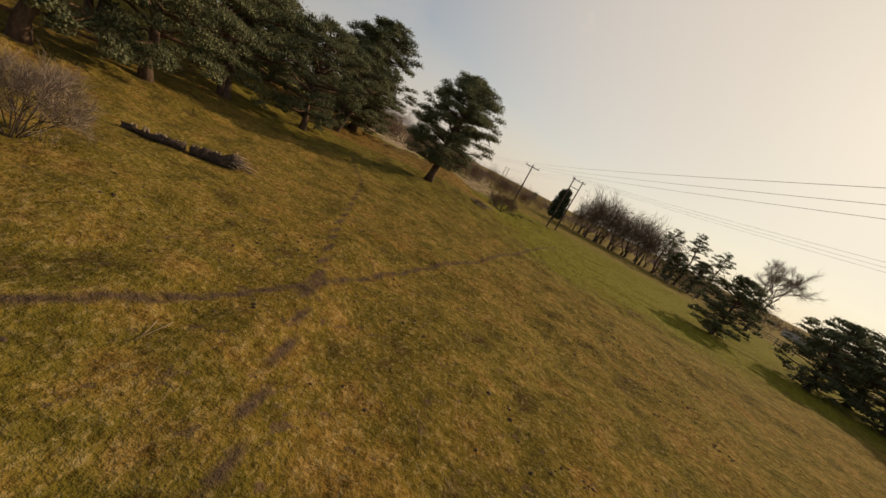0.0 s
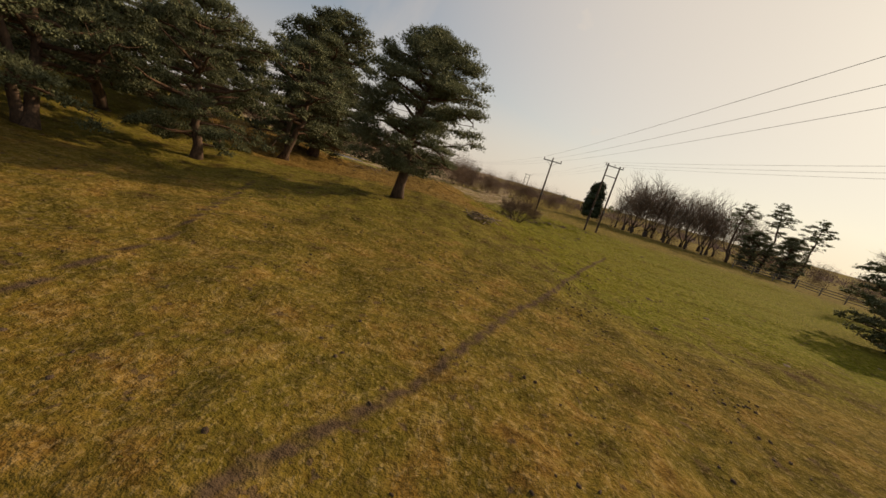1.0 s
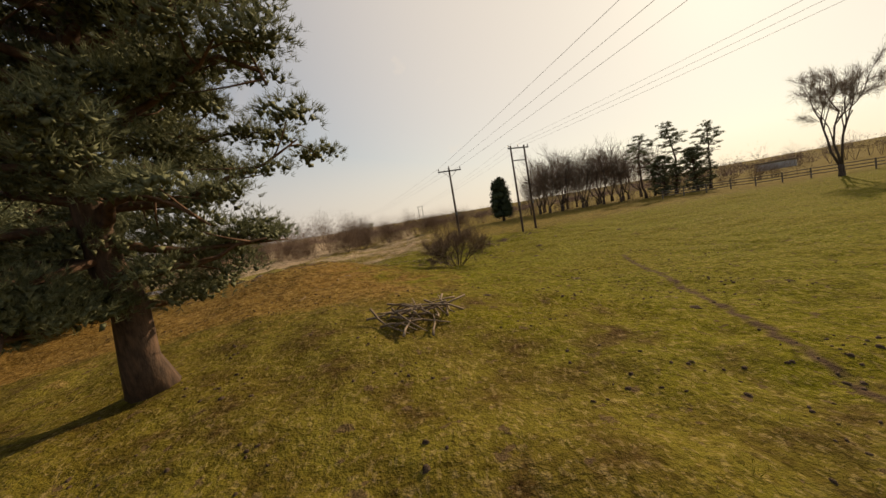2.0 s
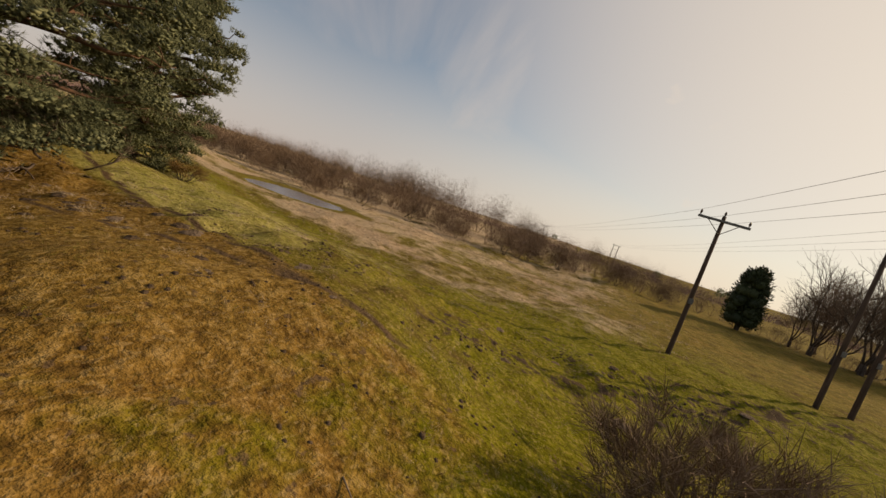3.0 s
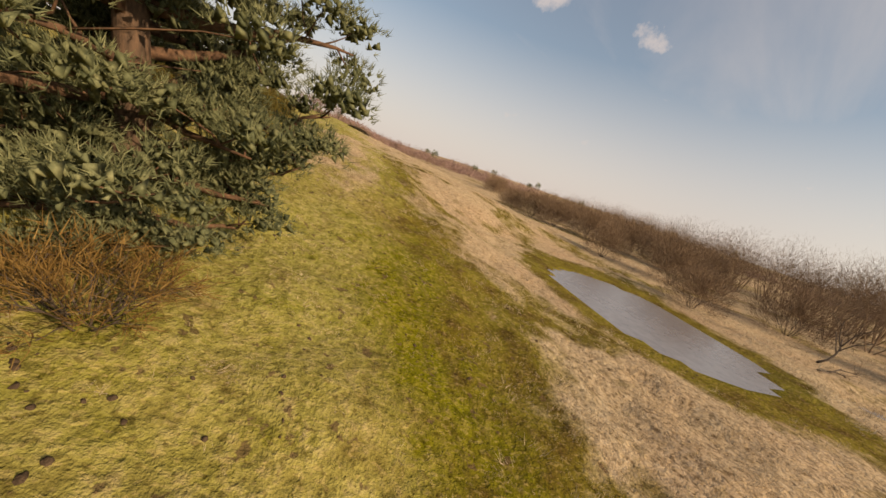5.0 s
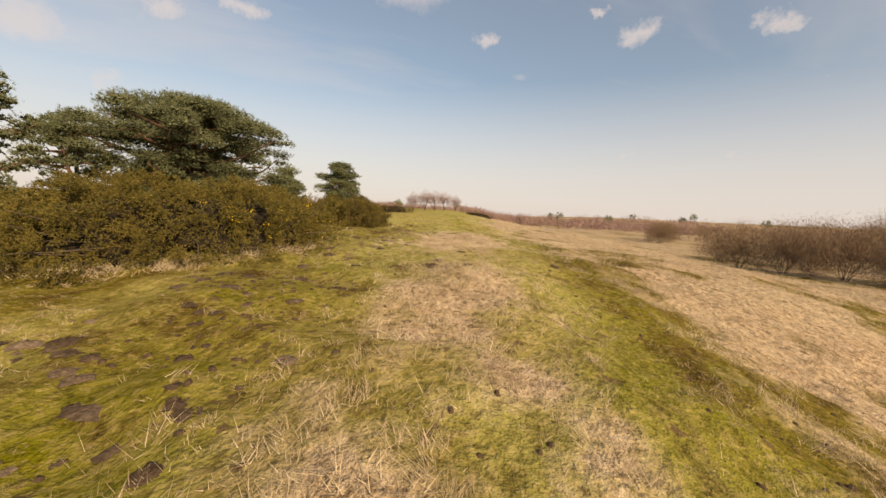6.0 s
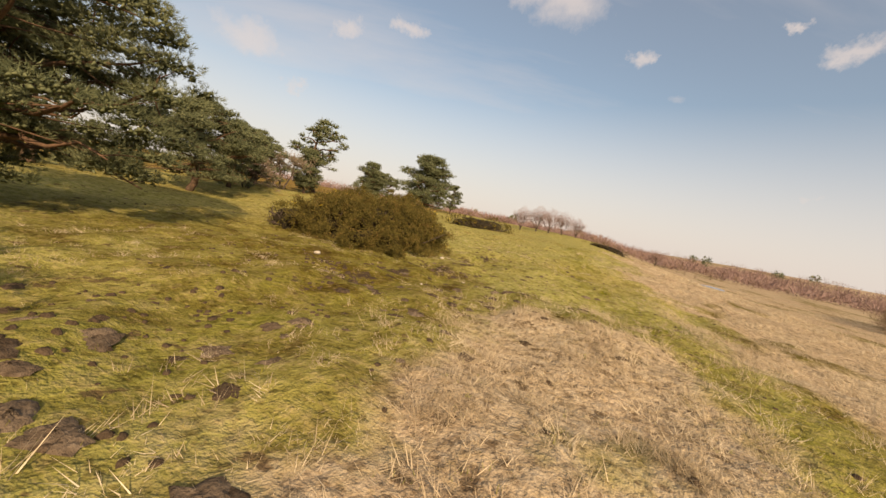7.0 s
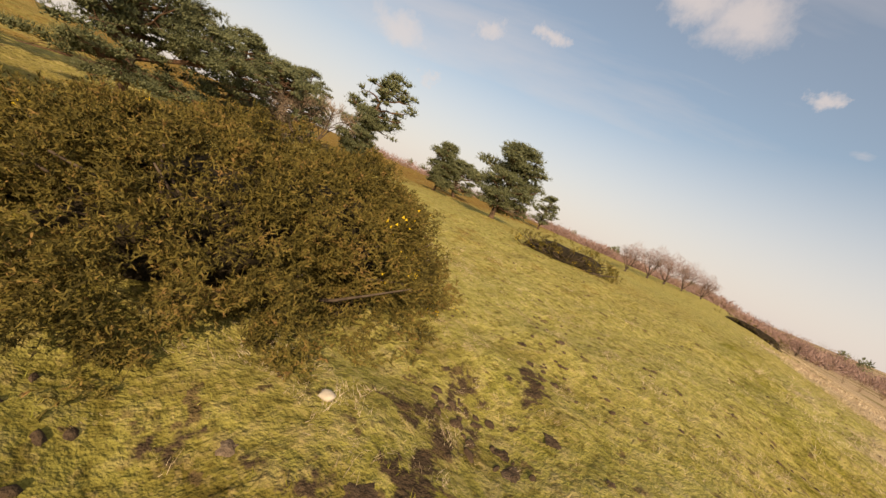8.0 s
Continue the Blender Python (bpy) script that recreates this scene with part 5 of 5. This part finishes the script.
def stick_pile(at, count, seed):
    """A heap of separate sticks."""
    rng = np.random.RandomState(seed)
    pile = thing("brushwood_pile", "pile of bare grey brushwood on the turf", "brushwood")
    for _ in range(count):
        x, y = at[0] + rng.normal() * 0.36, at[1] + rng.normal() * 0.36
        a, L = rng.rand() * 6.28, rng.uniform(0.5, 1.6)
        d = np.array([math.cos(a), math.sin(a), rng.normal() * 0.22])
        p, q = np.array([x, y, gz(x, y) + 0.12]) - d * L / 2, np.array([x, y, gz(x, y) + 0.12]) + d * L / 2
        for e in (p, q):
            e[2] = max(e[2], gz(e[0], e[1]) + 0.015)
        h = Heap()
        h.tube(curve_points(p, q, 5, 0.06 * L, rng), np.linspace(0.01, 0.03, 5), 5)
        part("stick", h.mesh("stick", M_DEADWOOD, True), pile)


stick_pile((-6.35, 42.8), 34, 31)


def lying_bough(at, heaps, name, label, category, turn, size, twig, tip=80, group=""):
    """A dead bough on its side."""
    ob = plant_bare(at, heaps, name, label, category, group, 0, 1, 1, twig)
    ob.matrix_world = Matrix.Translation((at[0], at[1], gz(*at) + 0.12 * size)) @ Matrix.Rotation(turn, 4, "Z") @ Matrix.Rotation(radians(tip), 4, "X") @ Matrix.Diagonal((size, size, size, 1))


BOUGH = bare_meshes(97, 2.0, 0.5, 2, 2, 0.012, 0.035, 160)
DEADBUSH = bare_meshes(98, 1.5, 1.1, 16, 2, 0.014, 0.018, 2600)
plant_bare((-24.4, 60.2), DEADBUSH, "dead_bush", "tangled dead reddish bush under a pine", "bush", "", 0.0, 0.85, 0.8, M_RUST)
lying_bough((-22.0, 54.4), BOUGH, "dead_bough", "dead pale pine bough lying in the grass", "branch", 1.2, 1.2, M_TWIG_PALE)
lying_bough((-21.6, 55.4), BOUGH, "dead_bough", "dead pale pine bough lying in the grass", "branch", 2.6, 0.9, M_TWIG_PALE)
for k, at in enumerate(((-9.1, 48.3), (-9.6, 47.3), (-9.9, 46.3), (-8.9, 48.9), (-7.6, 51.2), (-35.8, 60.8), (-10.4, 14.9), (-6.2, 20.6))):
    sticks("fallen_twig", at, 0.12, 2, "bare pale twig lying on rough grass", "twig", 40 + k, M_DEADWOOD, (0.3, 0.7), 0.02, "fallen twigs", 0.3)
for k, at in enumerate(((-44.5, 95.0), (-28.6, 91.0), (-31.0, 84.5))):
    lying_bough(at, BOUGH, "fallen_branch", "fallen grey branch by the brook", "branch", 1.7 * k, 1.7, M_TWIG, 75, "branches by the brook")


def stone(at, r, seed, label, group=""):
    rng = np.random.RandomState(seed)
    bm = bmesh.new()
    bmesh.ops.create_icosphere(bm, subdivisions=2, radius=r)
    for v in bm.verts:
        v.co *= 0.8 + 0.35 * noise.noise(v.co * (1.6 / r) + Vector((seed, 0, 0)))
        v.co.z *= 0.6
    single("stone", bm_mesh("stone", bm, M_STONE, True), label, "stone", group, at=(at[0], at[1], gz(*at) + r * 0.3))


stone((-56.6, 56.3), 0.08, 2, "pale stone on trodden turf beside gorse")
for k, at in enumerate(((-52.5, 55.0), (-52.85, 57.6), (-46.25, 57.6), (-19, 56.8), (-16.6, 55.6), (-54.55, 57.9))):
    stone(at, 0.09 if k == 0 else 0.04, 5 + k, "small pale stone on trodden turf", "scattered stones")


# ---- molehills ----
def molehills():
    rng = np.random.RandomState(77)
    kinds = []
    for k in range(5):
        n, m = 18, 5
        h = Heap()
        v = []
        for j in range(m + 1):
            rr = j / m
            for i in range(n):
                a = 6.283 * i / n
                w = 1 + 0.9 * (vnoise(np.array(min(i, n - i) * 0.8 + 9 * k), np.array(j * 0.25 + (i > n / 2) * 0.6), 1.0, 2) - 0.5)
                z = (1 - rr**1.6) * 0.42 + 0.26 * (rng.rand() - 0.5) * (rr < 0.95) - 0.06 * (rr > 0.95)
                v.append((rr * w * math.cos(a), rr * w * math.sin(a) * 0.85, z))
        f = []
        for j in range(m):
            for i in range(n):
                f.append((j * n + i, j * n + (i + 1) % n, (j + 1) * n + (i + 1) % n, (j + 1) * n + i))
        h.add(v, f)
        kinds.append(h.mesh("molehill", M_MUD, True))
    spots = []
    def scatter(n, cx, cy, sx, sy, lo, hi):
        for _ in range(n):
            spots.append((cx + rng.normal() * sx, cy + rng.normal() * sy, rng.uniform(lo, hi)))
    scatter(24, -13.5, 57.5, 3.2, 1.6, 0.05, 0.15)
    scatter(34, -17.0, 54.2, 2.2, 1.3, 0.10, 0.26)
    scatter(64, -38.6, 58.2, 2.6, 1.1, 0.07, 0.20)
    scatter(60, -47.0, 57.9, 3.2, 0.9, 0.06, 0.2)
    scatter(100, -54.0, 58.6, 3.6, 1.5, 0.05, 0.15)
    scatter(40, -2.0, 61.5, 5.0, 2.2, 0.1, 0.26)
    scatter(16, 2.0, 38.0, 6.0, 5.0, 0.08, 0.2)
    spots += [(-42.15, 61.3, 0.16), (-42.25, 61.7, 0.15), (-42.45, 62.1, 0.14), (-42.75, 61.0, 0.15), (-43.95, 63.8, 0.2), (-11.5, 54.6, 0.3), (-12.6, 55.0, 0.2)]
    made = 0
    for x, y, r in spots:
        if min(math.hypot(x - px, y - py) for px, py in ((-43.1, 54.3), (-56.8, 53.2))) < 3.2:
            continue
        ob = single("molehill", kinds[made % 5], "small dark mound of crumbled soil in turf", "molehill", "molehills", at=(x, y, gz(x, y) - 0.01))
        ob.scale, ob.rotation_euler = (r, r, r * rng.uniform(0.35, 0.75)), (0, 0, rng.rand() * 6.28)
        made += 1


molehills()


# ---- grasses ----
def grass(name, label, material, n, area, pick, blades_each, height, width, lean, seed):
    """Tufts over an area of the plan where pick(zones) is likely."""
    rng = np.random.RandomState(seed)
    x, y = rng.uniform(area[0], area[1], n), rng.uniform(area[2], area[3], n)
    z = zones(x, y)
    clump = ease(vnoise(x, y, 0.34, 40) * 0.6 + vnoise(x, y, 0.15, 41) * 0.4, 0.30, 0.68)
    keep = (rng.rand(n) < np.clip(pick(z, x, y), 0, 1) * (0.25 + 0.75 * clump)) & (pond_depth(x, y) > 1.2)
    x, y, clump = x[keep], y[keep], clump[keep]
    n = len(x)
    h0 = ground(x, y)
    tilt = rng.normal(size=(n, 2)) * lean
    size = rng.uniform(0.6, 1.2, n) * (0.5 + 0.75 * clump)
    P, A, Ln = [], [], []
    for _ in range(blades_each):
        o = rng.normal(size=(n, 2)) * 0.04 * (height / 0.1) ** 0.5
        P.append(np.stack([x + o[:, 0], y + o[:, 1], h0 - 0.015], 1))
        A.append(np.stack([tilt[:, 0] + rng.normal(size=n) * 0.5, tilt[:, 1] + rng.normal(size=n) * 0.5, np.ones(n)], 1))
        Ln.append(height * size * rng.uniform(0.5, 1.2, n))
    P, A, Ln = np.concatenate(P), np.concatenate(A), np.concatenate(Ln)
    v, f = blades(P, A, Ln, width * rng.uniform(0.6, 1.3, len(P)), rng)
    single(name, np_mesh(name, v, f, material), label, "grass", kind="stuff")


CORRIDOR = [(-8.5, 12.1), (-6, 16.9), (-5.6, 22.8), (-6.8, 29), (-6.9, 36), (-5.8, 45.6), (-5.4, 50), (-6.6, 53.4), (-10.1, 58.2), (-15.6, 61.1), (-21, 61.6), (-32.1, 61.0), (-40, 61.7), (-45.7, 61.5), (-51, 60.2), (-58, 56.6)]


def near_way(x, y, full, gone):
    return 1 - ease(off_line(x, y, CORRIDOR), full, gone)


FIELD = (-68, 8, 10, 76)
grass("turf_grass", "short mossy green and yellowed turf grass", M_GRASS, 560000, FIELD, lambda z, x, y: near_way(x, y, 3.5, 11) * np.maximum(ease(x, -40, -33), 0.8 * z["seep"]) * (1 - z["mud"]) * (1 - 0.95 * z["trod"]) * (1 - 0.7 * z["poach"]) * (1 - 0.8 * z["straw"]) * (1 - 0.4 * z["brown"]) * (0.35 + 0.65 * ease(vnoise(x, y, 0.5, 44), 0.3, 0.6)), 5, 0.06, 0.007, 0.5, 301)
grass("heath_grass", "short pale green and yellowed heath grass", M_GRASS_PALE, 560000, FIELD, lambda z, x, y: near_way(x, y, 3.5, 11) * (1 - ease(x, -40, -33)) * (1 - 0.9 * z["seep"]) * (1 - z["mud"]) * (1 - 0.95 * z["trod"]) * (1 - 0.7 * z["poach"]) * (1 - 0.8 * z["straw"]) * (1 - 0.4 * z["brown"]) * (0.35 + 0.65 * ease(vnoise(x, y, 0.5, 44), 0.3, 0.6)), 5, 0.048, 0.007, 0.5, 311)
grass("rusty_grass", "dry rusty brown heath grass", M_RUST, 200000, (-32, 6, 10, 62), lambda z, x, y: near_way(x, y, 3.5, 10) * z["brown"] * (1 - z["mud"]) * (1 - 0.95 * z["trod"]) * (0.3 + 0.7 * ease(vnoise(x, y, 0.5, 44), 0.3, 0.6)), 6, 0.075, 0.006, 0.7, 302)
grass("straw_grass", "long pale dead grass in the wet valley", M_STRAW, 170000, (-75, 6, 54, 84), lambda z, x, y: z["straw"] * (0.35 + 0.65 * near_way(x, y, 5, 16)) * (1 - 0.8 * z["trod"]), 9, 0.18, 0.0065, 0.8, 303)
grass("far_straw_grass", "long pale dead grass across the far valley floor", M_STRAW, 80000, (-140, 6, 58, 104), lambda z, x, y: z["straw"] * ease(off_line(x, y, CORRIDOR), 12, 18), 4, 0.24, 0.022, 0.7, 304)
grass("tussock_grass", "scattered pale tussocks among green turf", M_STRAW, 110000, (-66, -4, 52, 69), lambda z, x, y: (0.05 + 0.6 * ease(vnoise(x, y, 0.6, 31), 0.55, 0.8)) * (1 - z["mud"]) * (1 - 0.8 * z["trod"]), 10, 0.10, 0.0042, 1.0, 305)


grass("wispy_grass", "long bleached wisps standing in patches on the heath", M_STRAW, 42000, (-57, -33, 57.5, 66), lambda z, x, y: np.clip(0.75 * z["straw"] + 0.02, 0, 1) * ease(vnoise(x, y, 0.45, 61), 0.45, 0.75), 12, 0.20, 0.0042, 0.7, 307)


def bank_rim(x, y):
    """1 along the foot of the flowering gorse bank."""
    c, s = math.cos(radians(-38)), math.sin(radians(-38))
    u, v = c * (x + 43.1) + s * (y - 54.3), -s * (x + 43.1) + c * (y - 54.3)
    d = np.hypot(u / 3.3, v / 2.4)
    return ease(d, 0.84, 0.96) * (1 - ease(d, 1.08, 1.22))


grass("bracken_litter", "dead brown bracken and grass at a gorse bank's foot", M_STRAW, 14000, (-49, -38, 49, 59), lambda z, x, y: bank_rim(x, y) * ease(x, -45.2, -43.8), 8, 0.24, 0.009, 0.9, 306)


def clods():
    """Crumbs and hummocks of soil thrown up by hooves, too many to count."""
    rng = np.random.RandomState(91)
    n = 200000
    x, y = rng.uniform(FIELD[0], FIELD[1], n), rng.uniform(FIELD[2], FIELD[3], n)
    z = zones(x, y)
    spots = ease(vnoise(x, y, 0.9, 51), 0.5, 0.8)
    keep = rng.rand(n) < (1.3 * z["poach"] * spots + 0.12 * spots * (1 - z["straw"])) * near_way(x, y, 5, 14)
    x, y, p = x[keep], y[keep], z["poach"][keep]
    h = Heap()
    sides = 7
    ang = np.linspace(0, 2 * np.pi, sides, endpoint=False)
    j = np.arange(sides)
    k = (j + 1) % sides
    faces = np.concatenate([np.stack([j, k, k + sides, j + sides], 1), np.stack([j + sides, k + sides, np.full(sides, 2 * sides), np.full(sides, 2 * sides)], 1)])
    faces = np.concatenate([faces[:, [0, 1, 2]], faces[:sides, [0, 2, 3]]])
    z0 = ground(x, y)
    for a, c, g, q in zip(x, y, z0, p):
        r = rng.uniform(0.025, 0.065) + 0.09 * q * rng.rand()
        t, w = rng.rand() * 6.28, rng.uniform(0.5, 1.0)
        out = r * rng.uniform(0.7, 1.25, (2, sides)) * np.array([[1.0], [0.55]])
        u, v = out * np.cos(ang), out * np.sin(ang) * w
        up = np.concatenate([np.full(sides, -0.03), r * rng.uniform(0.18, 0.42, sides), [r * 0.4]])
        px = np.concatenate([(u * math.cos(t) - v * math.sin(t)).ravel(), [0]]) + a
        py = np.concatenate([(u * math.sin(t) + v * math.cos(t)).ravel(), [0]]) + c
        h.add(np.stack([px, py, up + g], 1), faces)
    single("soil_clods", h.mesh("soil_clods", M_CLOD), "dark crumbs of soil kicked up through the turf", "soil", kind="stuff")


clods()
